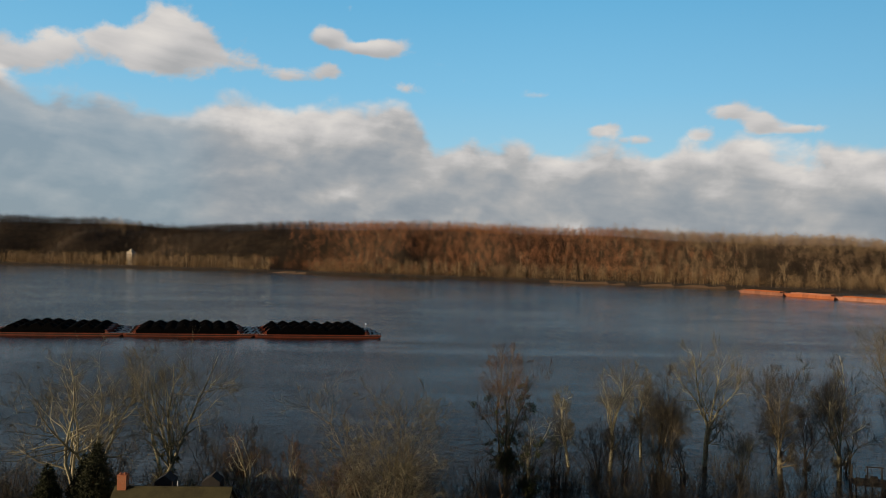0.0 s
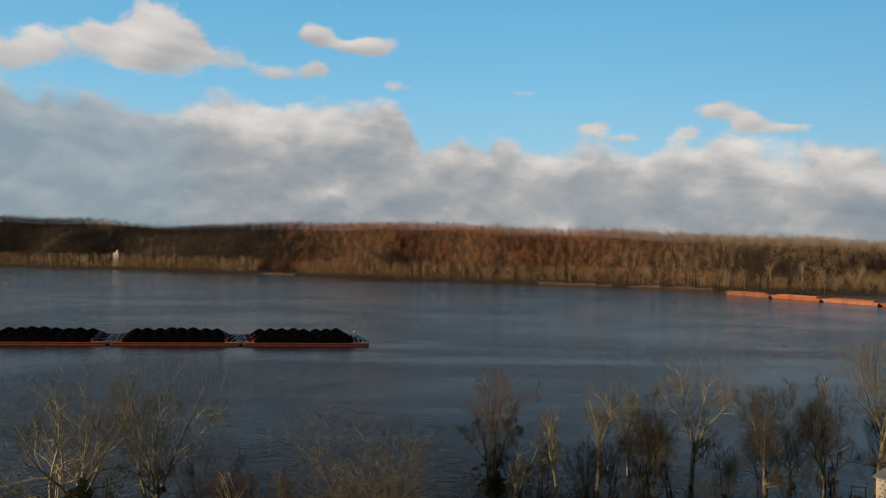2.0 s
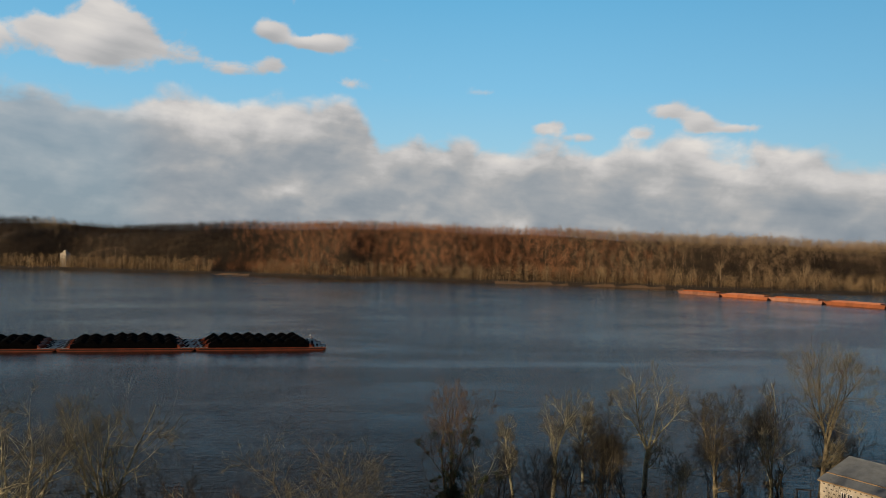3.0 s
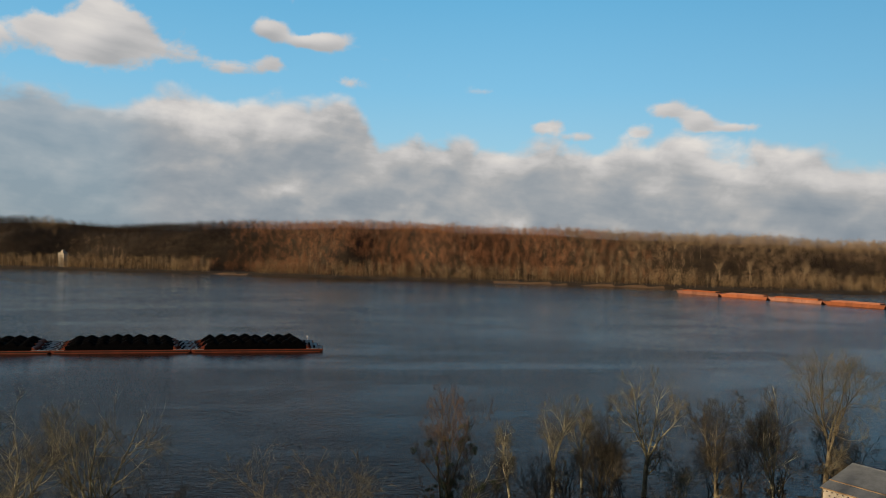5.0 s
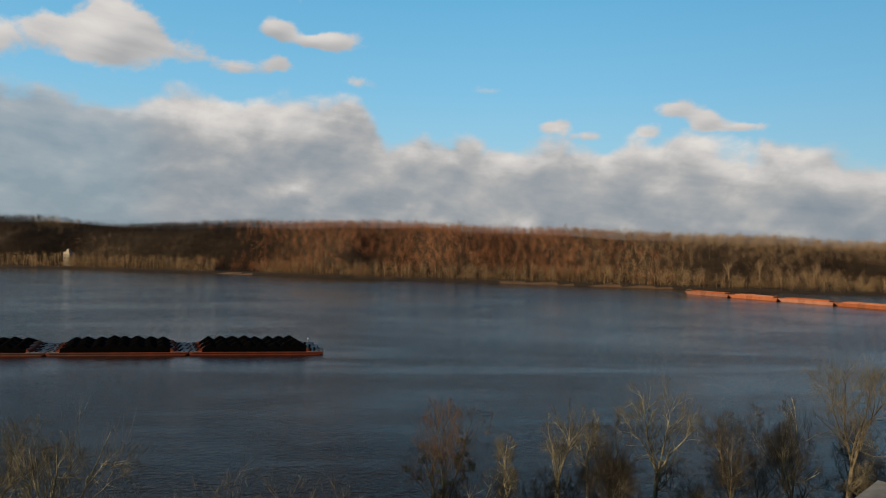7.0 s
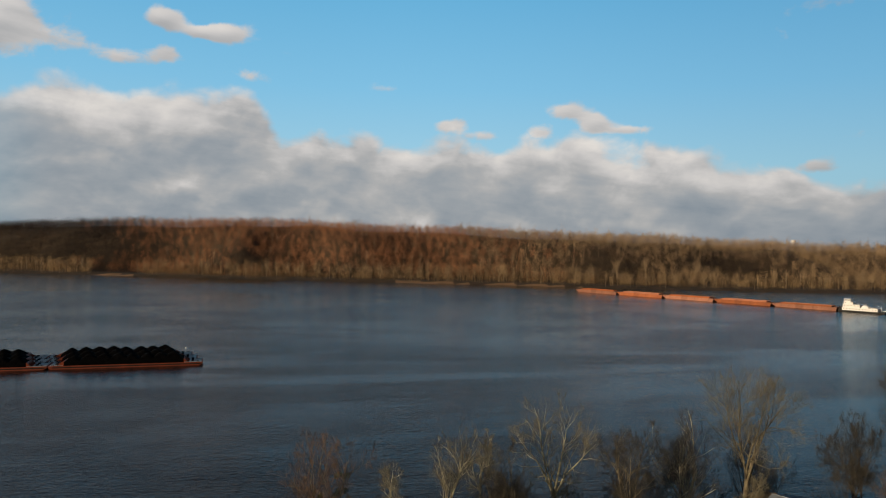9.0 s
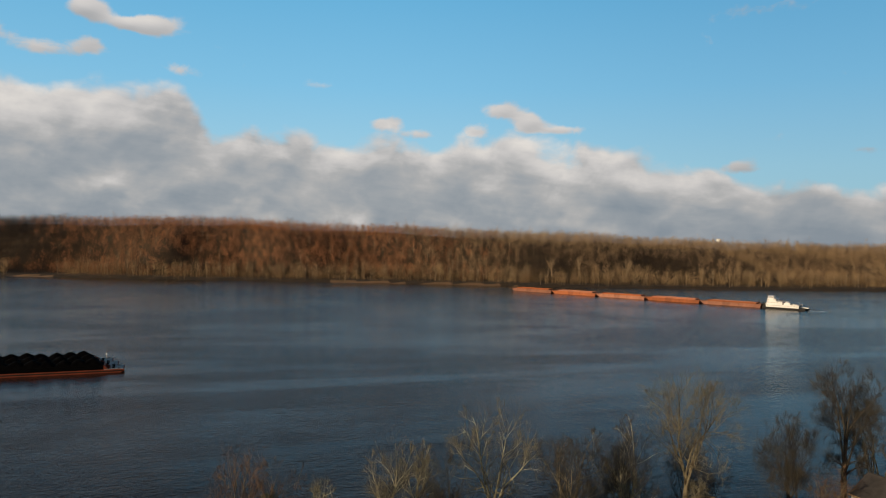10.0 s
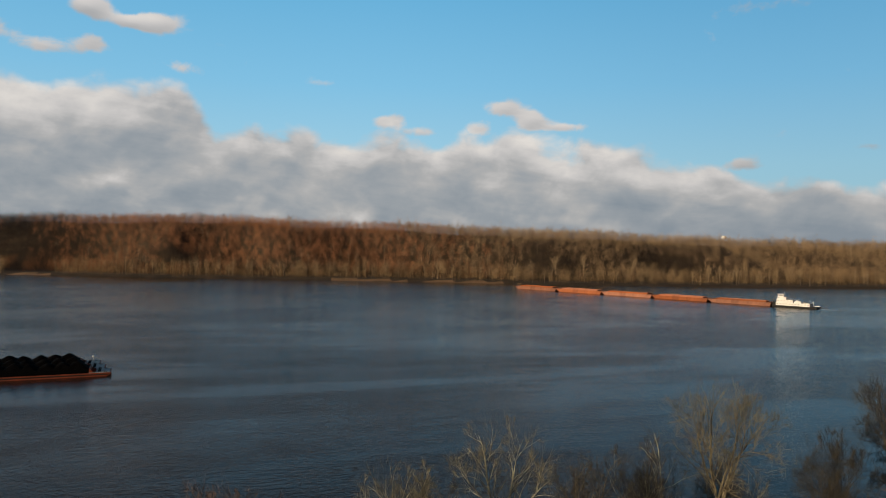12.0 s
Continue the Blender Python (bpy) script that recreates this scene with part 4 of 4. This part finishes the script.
COAL_AT = Matrix.Translation((-37.9 + 9.2, 348.65 + 0.93, 0)) @ Matrix.Rotation(0.101, 4, "Z")
makers = [coal_barge(41), coal_barge(42), coal_barge(43)]
for row in range(3):
    for col in range(3):
        m = COAL_AT @ Matrix.Translation((-col * (BARGE_L + 0.2) - 2.4 * row, row * (BARGE_W + 0.15), 0))
        if row == 0:
            makers[col].matrix_world = m
        else:
            copy_thing(makers[col], m)

# lantern on a staff at the head of the coal tow
staff = empty("bow_lantern", COAL_AT @ Matrix.Translation((-7.5, 23.5, 1.46)))
tagged(staff, "white lantern on a thin staff at the tow's bow", "lantern")
part("staff", rod(bmesh.new(), (0, 0, 0), (0, 0, 2.6), 0.06), M_GREY_DECK, staff)
bm = rod(bmesh.new(), (0, 0, 2.6), (0, 0, 3.3), 0.42, 0.3, 10)
part("lantern", bm, M_WHITE, staff, "white painted lantern drum")


def empty_barge():
    """An unloaded hopper barge riding high, rust orange, with an open hold."""
    thing = empty("empty_barge")
    deck = 3.2
    part("hull", barge_hull(deck, 0.5, 5.0, 1.2), M_RUST, thing)
    x0, x1, top = -BARGE_L + 5.0, -8.0, deck + 1.35
    part("hold_floor", box_bm(x0, x1, 1.1, BARGE_W - 1.1, deck + 0.01, deck + 0.06), M_RUST_DARK, thing)
    for y in (0.95, BARGE_W - 1.1):
        part("coaming_side", box_bm(x0, x1, y, y + 0.15, deck, top), M_RUST, thing)
    for x in (x0, x1):
        part("coaming_end", box_bm(x - 0.08, x + 0.08, 1.1, BARGE_W - 1.1, deck, top), M_RUST, thing)
    for k in range(16):
        x = x0 + 1.6 + k * (x1 - x0 - 3.2) / 15
        part("stiffener", box_bm(x - 0.06, x + 0.06, 0.80, 0.95, deck, top - 0.1), M_RUST_DARK, thing)
    part("top_rail", box_bm(x0, x1, 0.85, 1.15, top, top + 0.1), M_RUST_DARK, thing)
    part("rubbing_strake", box_bm(-BARGE_L + 2.0, -2.0, -0.12, 0.0, deck - 0.35, deck - 0.1), M_RUST_DARK, thing)
    deck_fittings(thing, deck, M_RUST_DARK)
    return tagged(thing, "empty rust-orange hopper barge riding high in the water", "barge", group="empty barges in line")


RED_TURN = Matrix.Rotation(radians(180 - 61.5), 4, "Z")
RED_DIR = Vector((math.cos(radians(-61.5)), math.sin(radians(-61.5)), 0))
RED_START = Vector((345.06, 856.13, 0)) + RED_DIR * 1.5
maker = empty_barge()


def red_pose(along):
    """Pose of a hull whose bow is that far behind the head of the tow, its near side on the fitted line."""
    p = RED_START + RED_DIR * along
    return Matrix.Translation(p) @ RED_TURN @ Matrix.Translation((0, -BARGE_W, 0))


# the near side is local y = width after the half turn
for k in range(5):
    m = red_pose(k * 59.7)
    if k == 0:
        maker.matrix_world = m
    else:
        copy_thing(maker, m)


def towboat(m):
    """A white river towboat; x from the push knees at 0 back to -38, y across 0 to 10.6."""
    thing = empty("towboat", m)
    tagged(thing, "white river towboat with a tall pilothouse pushing barges", "boat")
    deck = 1.5
    outline = [(0, deck), (-0.3, -1), (-36, -1), (-38, 0.4), (-38, deck)]
    hull = part("hull", prism(bmesh.new(), outline, 0, BARGE_W), M_BLACK_STEEL, thing, "black steel hull")
    part("bulwark", box_bm(-37.5, -0.4, -0.02, 0.1, deck, deck + 0.7), M_WHITE, thing)
    for y in (2.2, BARGE_W - 3.0):
        part("push_knee", prism(bmesh.new(), [(0.25, 0.5), (0.25, 5.0), (-0.5, 5.0), (-2.0, deck), (-2.0, 0.5)], y, y + 0.8), M_BLACK_STEEL, thing)
    levels = [("main_deckhouse", -32.0, -3.0, 0.8, deck, deck + 2.6), ("second_deckhouse", -17.5, -3.5, 1.4, deck + 2.75, deck + 5.1), ("third_deckhouse", -11.5, -4.0, 2.0, deck + 5.25, deck + 7.3)]
    for name, a, b, inset, z0, z1 in levels:
        house = part(name, box_bm(a, b, inset, BARGE_W - inset, z0, z1, bevel=0.12), M_WHITE, thing)
        part("deck_edge", box_bm(a - 0.6, b + 0.6, inset - 0.6, BARGE_W - inset + 0.6, z1, z1 + 0.15), M_WHITE, thing)
        count = int((b - a) / 2.6)
        for k in range(count):
            x = a + 1.4 + k * (b - a - 2.8) / max(count - 1, 1)
            y = BARGE_W - inset
            part("window", box_bm(x - 0.4, x + 0.4, y - 0.02, y + 0.05, z0 + 1.1, z0 + 1.85), M_GLASS_DARK, house)
        rail = bmesh.new()
        ry = BARGE_W - inset + 0.5
        for k in range(int((b - a) / 2) + 1):
            rod(rail, (a + k * 2, ry, z1 + 0.15), (a + k * 2, ry, z1 + 1.15), 0.03, sides=5)
        rod(rail, (a, ry, z1 + 1.15), (b, ry, z1 + 1.15), 0.035, sides=5)
        part("rail", rail, M_WHITE, thing)
    z = deck + 7.45
    bm = prism(bmesh.new(), [(-9.2, z), (-4.4, z), (-4.0, z + 2.3), (-9.2, z + 2.3)], 2.9, BARGE_W - 2.9)
    pilot = part("pilothouse", bm, M_WHITE, thing)
    part("pilothouse_roof", box_bm(-9.8, -3.4, 2.3, BARGE_W - 2.3, z + 2.3, z + 2.5, bevel=0.08), M_WHITE, thing)
    for k in range(4):
        x = -8.5 + k * 1.15
        part("window", box_bm(x - 0.45, x + 0.45, BARGE_W - 2.92, BARGE_W - 2.86, z + 1.0, z + 1.9), M_GLASS_DARK, pilot)
    bm = rod(bmesh.new(), (-8.6, BARGE_W / 2, z + 2.5), (-8.6, BARGE_W / 2, z + 5.0), 0.08)
    rod(bm, (-8.6, BARGE_W / 2 - 1.3, z + 4.0), (-8.6, BARGE_W / 2 + 1.3, z + 4.0), 0.07)
    part("mast", bm, M_WHITE, thing)
    part("radar", box_bm(-6.8, -6.4, BARGE_W / 2 - 1.2, BARGE_W / 2 + 1.2, z + 2.95, z + 3.15), M_WHITE, thing)
    for y in (3.0, BARGE_W - 3.0):
        bm = rod(bmesh.new(), (-20.5, y, deck + 2.7), (-20.5, y, deck + 5.6), 0.65, 0.6, 12)
        part("funnel", bm, M_WHITE, thing)
    part("engine_casing", box_bm(-24.0, -18.5, 2.4, BARGE_W - 2.4, deck + 2.75, deck + 4.3, bevel=0.1), M_WHITE, thing)
    bm = rod(bmesh.new(), (-33.5, BARGE_W / 2, deck), (-33.5, BARGE_W / 2, deck + 5.2), 0.1)
    rod(bm, (-33.5, BARGE_W / 2, deck + 3.0), (-30.0, BARGE_W / 2, deck + 5.6), 0.07)
    part("crane", bm, M_WHITE, thing)
    part("skiff", box_bm(-30.5, -26.5, BARGE_W - 3.0, BARGE_W - 1.4, deck + 2.8, deck + 3.5, bevel=0.25), M_GREY_DECK, thing, "grey deck skiff")
    return thing


towboat(red_pose(5 * 59.7 + 0.6))

# churned water behind the towboat
g = np.random.default_rng(5)
foam_mat = material("foam", (0.62, 0.66, 0.70), 0.6, (0.30, 0.34, 0.38), 0.8, 4.0, 0.4, 0.05)
wake = empty("wake", red_pose(5 * 59.7 + 40.0))
tagged(wake, "small white churned wake behind the towboat", "wake")
for k in range(14):
    bm = bmesh.new()
    cx_, cy_, rr = -g.uniform(0.5, 12.0), g.uniform(1.5, 9.0), g.uniform(0.5, 1.6)
    ring = [bm.verts.new((cx_ + rr * 1.7 * math.cos(t) * g.uniform(0.7, 1.2), cy_ + rr * math.sin(t) * g.uniform(0.7, 1.2), 0.03)) for t in np.linspace(0, 6.283, 12, endpoint=False)]
    crest = bm.verts.new((cx_, cy_, 0.03 + 0.16 * rr))
    for i in range(12):
        bm.faces.new((ring[i], ring[(i + 1) % 12], crest))
    part("foam", bm, foam_mat, wake)

# ---------------------------------------------------------------- houses on the near bank


def roof_slab(p0, p1, p2, p3, thick):
    """A flat slab over four corners, with thickness."""
    bm = bmesh.new()
    pts = [Vector(p) for p in (p0, p1, p2, p3)]
    nrm = (pts[1] - pts[0]).cross(pts[3] - pts[0]).normalized() * thick
    a = [bm.verts.new(p) for p in pts]
    b = [bm.verts.new(p - nrm) for p in pts]
    bm.faces.new(a)
    bm.faces.new(b[::-1])
    for i in range(4):
        j = (i + 1) % 4
        bm.faces.new((a[j], a[i], b[i], b[j]))
    bmesh.ops.recalc_face_normals(bm, faces=bm.faces)
    return bm


def gable_house(name, m, length, width, eave, ridge, wall_mat, roof_mat, label, foot=-2.0, over=0.4):
    """x along the ridge 0..length, y across, z from the ground at 0. Returns the thing and its two roof planes."""
    thing = empty(name, m)
    tagged(thing, label, "house")
    prof = [(0.0, foot), (width, foot), (width, eave), (width / 2, ridge - 0.15), (0.0, eave)]
    bm = bmesh.new()
    a = [bm.verts.new((0, y, z)) for y, z in prof]
    b = [bm.verts.new((length, y, z)) for y, z in prof]
    bm.faces.new(a[::-1]), bm.faces.new(b)
    for i in range(5):
        j = (i + 1) % 5
        bm.faces.new((a[i], a[j], b[j], b[i]))
    bmesh.ops.recalc_face_normals(bm, faces=bm.faces)
    part("wall", bm, wall_mat, thing)
    slope = (ridge - eave) / (width / 2)
    e = eave - over * slope
    planes = []
    for y_e, sgn in ((-over, 1), (width + over, -1)):
        c = [(-over, y_e, e), (length + over, y_e, e), (length + over, width / 2, ridge), (-over, width / 2, ridge)]
        if sgn < 0:
            c = [c[1], c[0], c[3], c[2]]
        roof = part("roof", roof_slab(*c, 0.16), roof_mat, thing)
        part("fascia", box_bm(-over, length + over, y_e - (0.04 if sgn > 0 else 0), y_e + (0.04 if sgn < 0 else 0), e - 0.24, e - 0.02), M_WOOD_TRIM, thing)
        planes.append((roof, [Vector(p) for p in c]))
    part("ridge_cap", prism(bmesh.new(), [(-over, ridge - 0.02), (length + over, ridge - 0.02), (length + over, ridge + 0.06), (-over, ridge + 0.06)], width / 2 - 0.12, width / 2 + 0.12), roof_mat, thing)
    return thing, planes


def house_window(thing, x, z, w, h, y):
    """A window standing in the wall that faces -y."""
    win = part("window", box_bm(x - w / 2, x + w / 2, y - 0.03, y + 0.02, z, z + h), M_GLASS_DARK, thing)
    for a, b, c, d in ((x - w / 2 - 0.1, x - w / 2, z - 0.1, z + h + 0.1), (x + w / 2, x + w / 2 + 0.1, z - 0.1, z + h + 0.1), (x - w / 2, x + w / 2, z - 0.1, z), (x - w / 2, x + w / 2, z + h, z + h + 0.1), (x - 0.04, x + 0.04, z, z + h)):
        part("window_frame", box_bm(a, b, y - 0.07, y, c, d), M_WHITE, win)


# brown-roofed house with the brick chimney
gz = float(land(-31, 88))
left_house, left_roofs = gable_house("brown_house", Matrix.Translation((-38.3, 83.2, gz)) @ Matrix.Rotation(radians(2), 4, "Z"), 13.2, 9.6, 13.4 - gz - 3.4, 13.55 - gz, M_WOOD_TRIM, M_SHINGLE_BROWN,
                                     "house with a mossy brown shingle roof and orange brick chimney")
chimney = part("chimney", box_bm(0.02, 1.10, 4.35, 5.25, 12.8 - gz, 14.9 - gz), M_CHIMNEY, left_house, "orange brick chimney with a worn top")
part("chimney_cap", box_bm(-0.05, 1.17, 4.28, 5.32, 14.9 - gz, 15.02 - gz, bevel=0.03), M_CHIMNEY, chimney)
for dx_ in (0.3, 0.8):
    part("chimney_pot", rod(bmesh.new(), (dx_, 4.8, 15.0 - gz), (dx_, 4.8, 15.25 - gz), 0.16, 0.13, 10), M_BRICK, chimney)
part("vent_pipe", rod(bmesh.new(), (6.9, 5.3, 12.9 - gz), (6.9, 5.3, 14.1 - gz), 0.07), M_WHITE, left_house, "short white vent pipe")
for x in (4.9, 10.6):
    bm = prism(bmesh.new(), [(x - 1.1, 12.0 - gz), (x + 1.1, 12.0 - gz), (x + 1.1, 13.7 - gz), (x + 0.1, 14.45 - gz), (x - 1.1, 13.7 - gz)], 6.2, 8.2)
    part("dormer", bm, M_SHINGLE_DARK, left_house, "dark-roofed dormer behind the ridge")

# long cream house with the grey roof
gz2 = float(land(88, 124))
turn = math.atan2(-0.88, 0.48)
right_house, right_roofs = gable_house("cream_house", Matrix.Translation((80.6, 129.9, gz2)) @ Matrix.Rotation(turn, 4, "Z"), 20.0, 21.0, 8.0 - gz2, 10.6 - gz2, M_CREAM, M_SHINGLE_GREY,
                                       "long cream house with a low grey shingle roof")
# dark-roofed house further along
gz3 = float(land(124, 126))
dark_house, dark_roofs = gable_house("white_house", Matrix.Translation((120.6, 136.0, gz3)) @ Matrix.Rotation(radians(-88), 4, "Z"), 14.0, 9.0, 9.0 - gz3, 12.2 - gz3, M_CREAM, M_SHINGLE_DARK,
                                     "pale house with a steep charcoal roof")

# rows of small dark blocks and a window in the cream house's lit wall
for r_ in range(5):
    for k in range(18):
        x, z = 0.7 + k * 0.95 + 0.45 * (r_ % 2), 7.3 - gz2 - r_ * 0.72
        if not (3.6 < x < 6.2 and z < 6.9 - gz2):
            part("dark_block", box_bm(x - 0.15, x + 0.15, -0.02, 0.05, z - 0.1, z + 0.1), M_DARK_WOOD, right_house)
house_window(right_house, 4.35, 5.0 - gz2, 0.75, 1.5, 0.0)
house_window(right_house, 5.45, 5.0 - gz2, 0.75, 1.5, 0.0)
part("roof_trim", box_bm(-0.4, 20.4, 2.6, 2.75, 8.66 - gz2, 8.78 - gz2), M_WOOD_TRIM, right_house)
for k in range(3):
    house_window(dark_house, 2.5 + k * 4.0, 5.6 - gz3, 1.0, 1.5, 0.0)
part("chimney", box_bm(9.0, 9.8, 4.0, 4.7, 11.0 - gz3, 13.2 - gz3), M_CHIMNEY, dark_house)


def cedar(x, y, height, seed):
    """A dense dark evergreen: a trunk and drooping sprays in a ragged cone."""
    g = np.random.default_rng(seed)
    z = float(land(x, y)) - 0.3
    thing = empty("cedar_tree", Matrix.Translation((x, y, z)))
    part("trunk", rod(bmesh.new(), (0, 0, 0), (0, 0, height * 0.92), 0.22, 0.03), M_BARK_BROWN, thing)
    count = int(140 * height)
    h = height * (1 - np.sqrt(g.uniform(0.0, 0.94, count)))
    reach = (0.30 * (height - h) + 0.3) * g.uniform(0.55, 1.15, count)
    az = g.uniform(0, 6.283, count)
    a = np.column_stack([np.zeros(count), np.zeros(count), h])
    tip = a + np.column_stack([np.cos(az) * reach, np.sin(az) * reach, g.uniform(-0.1, 0.5, count) * reach])
    c = np.concatenate([a * (1 - t) + tip * t for t in (0.55, 0.8, 1.0)])
    v, f = leaves(c, np.full(len(c), 0.28), 7, 0.13, g)
    crown = new("crown", mesh_from("crown", v, [f], [M_CEDAR]))
    crown.parent = thing
    tagged(crown, kind="stuff")
    return tagged(thing, "dark evergreen cedar standing beside the brown house", "tree", group="cedars by the house")


cedar(-41.8, 89.5, 15.0, 61)
cedar(-47.5, 89.0, 12.0, 62)
cedar(-44.0, 91.0, 13.0, 63)

# ---------------------------------------------------------------- timber landing at the water's edge
landing = empty("boat_landing", Matrix.Translation((76.0, 133.5, 0)) @ Matrix.Rotation(radians(-12), 4, "Z"))
tagged(landing, "dark timber landing stage with posts, rails and a hoist frame", "dock")
part("platform", box_bm(0, 9.0, 0, 4.0, 1.3, 1.6), M_DARK_WOOD, landing)
for x in (0.3, 3.0, 5.8, 8.6):
    for y in (0.3, 3.7):
        part("post", rod(bmesh.new(), (x, y, -3), (x, y, 2.9 if y < 1 else 2.4), 0.16, 0.14), M_DARK_WOOD, landing)
for z in (2.1, 2.6):
    part("rail", box_bm(0.2, 8.8, 0.24, 0.36, z, z + 0.1), M_DARK_WOOD, landing)
for x in (2.6, 5.0):
    part("frame_leg", box_bm(x, x + 0.18, 1.8, 2.0, 1.6, 4.3), M_DARK_WOOD, landing)
part("frame_beam", box_bm(2.4, 5.4, 1.78, 2.02, 4.3, 4.5), M_DARK_WOOD, landing)
part("hoist", box_bm(3.2, 4.4, 1.5, 2.3, 1.6, 2.7, bevel=0.08), M_DARK_WOOD, landing)
part("ladder", box_bm(-0.1, 0.08, 1.6, 2.2, -1.0, 4.6), M_DARK_WOOD, landing)
for k, (px, py) in enumerate(((20.6, 130.5), (21.6, 130.9), (22.7, 130.4))):
    pile = part("mooring_pile", rod(bmesh.new(), (0, 0, -3), (0, 0, 3.4 - 0.3 * k), 0.24, 0.2, 10), M_DARK_WOOD)
    pile.location = (px, py, 0)
    tagged(pile, "dark weathered timber mooring pile standing in the water", "piling", group="mooring piles")

# ---------------------------------------------------------------- across the river
house_at = (-580.0, 1362.0)
gh = float(land(*house_at))
far_house = empty("far_house", Matrix.Translation((house_at[0], house_at[1], gh)) @ Matrix.Rotation(radians(-20), 4, "Z"))
tagged(far_house, "tall cream house with a tower showing above the far trees", "house")
part("wall", box_bm(-6.5, 6.5, -5, 5, -1, 26.0 - gh), M_CREAM, far_house)
part("roof", prism(bmesh.new(), [(-7.2, 26.0 - gh), (7.2, 26.0 - gh), (4.0, 28.5 - gh), (-4.0, 28.5 - gh)], -5.6, 5.6), M_CREAM, far_house)
part("tower", box_bm(-2.4, 2.4, -2.4, 2.4, 28.0 - gh, 31.5 - gh), M_CREAM, far_house)
bm = bmesh.new()
bmesh.ops.create_cone(bm, cap_ends=True, segments=4, radius1=3.9, radius2=0.1, depth=2.4, matrix=Matrix.Translation((0, 0, 32.7 - gh)) @ Matrix.Rotation(radians(45), 4, "Z"))
part("tower_roof", bm, M_CREAM, far_house)
for x in (-4.4, -1.5, 1.5, 4.4):
    for z in (17.0, 21.5):
        part("window", box_bm(x - 0.6, x + 0.6, -5.08, -4.95, z - gh, z + 1.9 - gh), M_GLASS_DARK, far_house)

tower_at = (1123.0, 1484.0)
gt = float(land(*tower_at))
water_tower = empty("water_tower", Matrix.Translation((tower_at[0], tower_at[1], gt)))
tagged(water_tower, "white water tower on the wooded ridge", "water tower")
bm = bmesh.new()
bmesh.ops.create_uvsphere(bm, u_segments=20, v_segments=12, radius=6.0, matrix=Matrix.Translation((0, 0, 75.0 - gt)) @ Matrix.Diagonal((1, 1, 0.72, 1)))
part("tank", bm, M_WHITE, water_tower, smooth=True)
part("stem", rod(bmesh.new(), (0, 0, -1), (0, 0, 72.0 - gt), 1.8, 1.5, 14), M_WHITE, water_tower)

# brown-roofed boathouse at the water behind the cream house
boathouse = empty("boathouse", Matrix.Translation((97.5, 147.5, 0)) @ Matrix.Rotation(radians(-28), 4, "Z"))
tagged(boathouse, "small boathouse with a brown hipped roof at the water", "boathouse")
part("wall", box_bm(-3.6, 3.6, -2.6, 2.6, -2.0, 4.4), M_DARK_WOOD, boathouse)
bm = bmesh.new()
lo = [bm.verts.new(p) for p in ((-4.2, -3.2, 4.4), (4.2, -3.2, 4.4), (4.2, 3.2, 4.4), (-4.2, 3.2, 4.4))]
hi = [bm.verts.new(p) for p in ((-1.6, 0, 6.4), (1.6, 0, 6.4))]
for f_ in ((lo[0], lo[1], hi[1], hi[0]), (lo[1], lo[2], hi[1]), (lo[2], lo[3], hi[0], hi[1]), (lo[3], lo[0], hi[0]), (lo[3], lo[2], lo[1], lo[0])):
    bm.faces.new(f_)
bmesh.ops.recalc_face_normals(bm, faces=bm.faces)
part("roof", bm, M_WOOD_TRIM, boathouse, "faded brown hipped roof")

# pale open shed beside the dark-roofed house
gs = float(land(117.5, 139.5))
shed = empty("shed", Matrix.Translation((116.2, 139.2, gs)))
tagged(shed, "pale open-fronted shed beside the house", "shed")
part("wall", box_bm(0, 3.4, 1.8, 2.0, -1, 5.2), M_CREAM, shed)
part("side_wall", box_bm(3.2, 3.4, 0, 1.8, -1, 5.2), M_CREAM, shed)
for x in (0.1, 1.7):
    part("post", box_bm(x, x + 0.2, 0, 0.2, -1, 5.1), M_CREAM, shed)
part("roof", roof_slab((-0.3, -0.3, 5.2), (3.7, -0.3, 5.2), (3.7, 2.3, 5.7), (-0.3, 2.3, 5.7), 0.15), M_SHINGLE_DARK, shed)
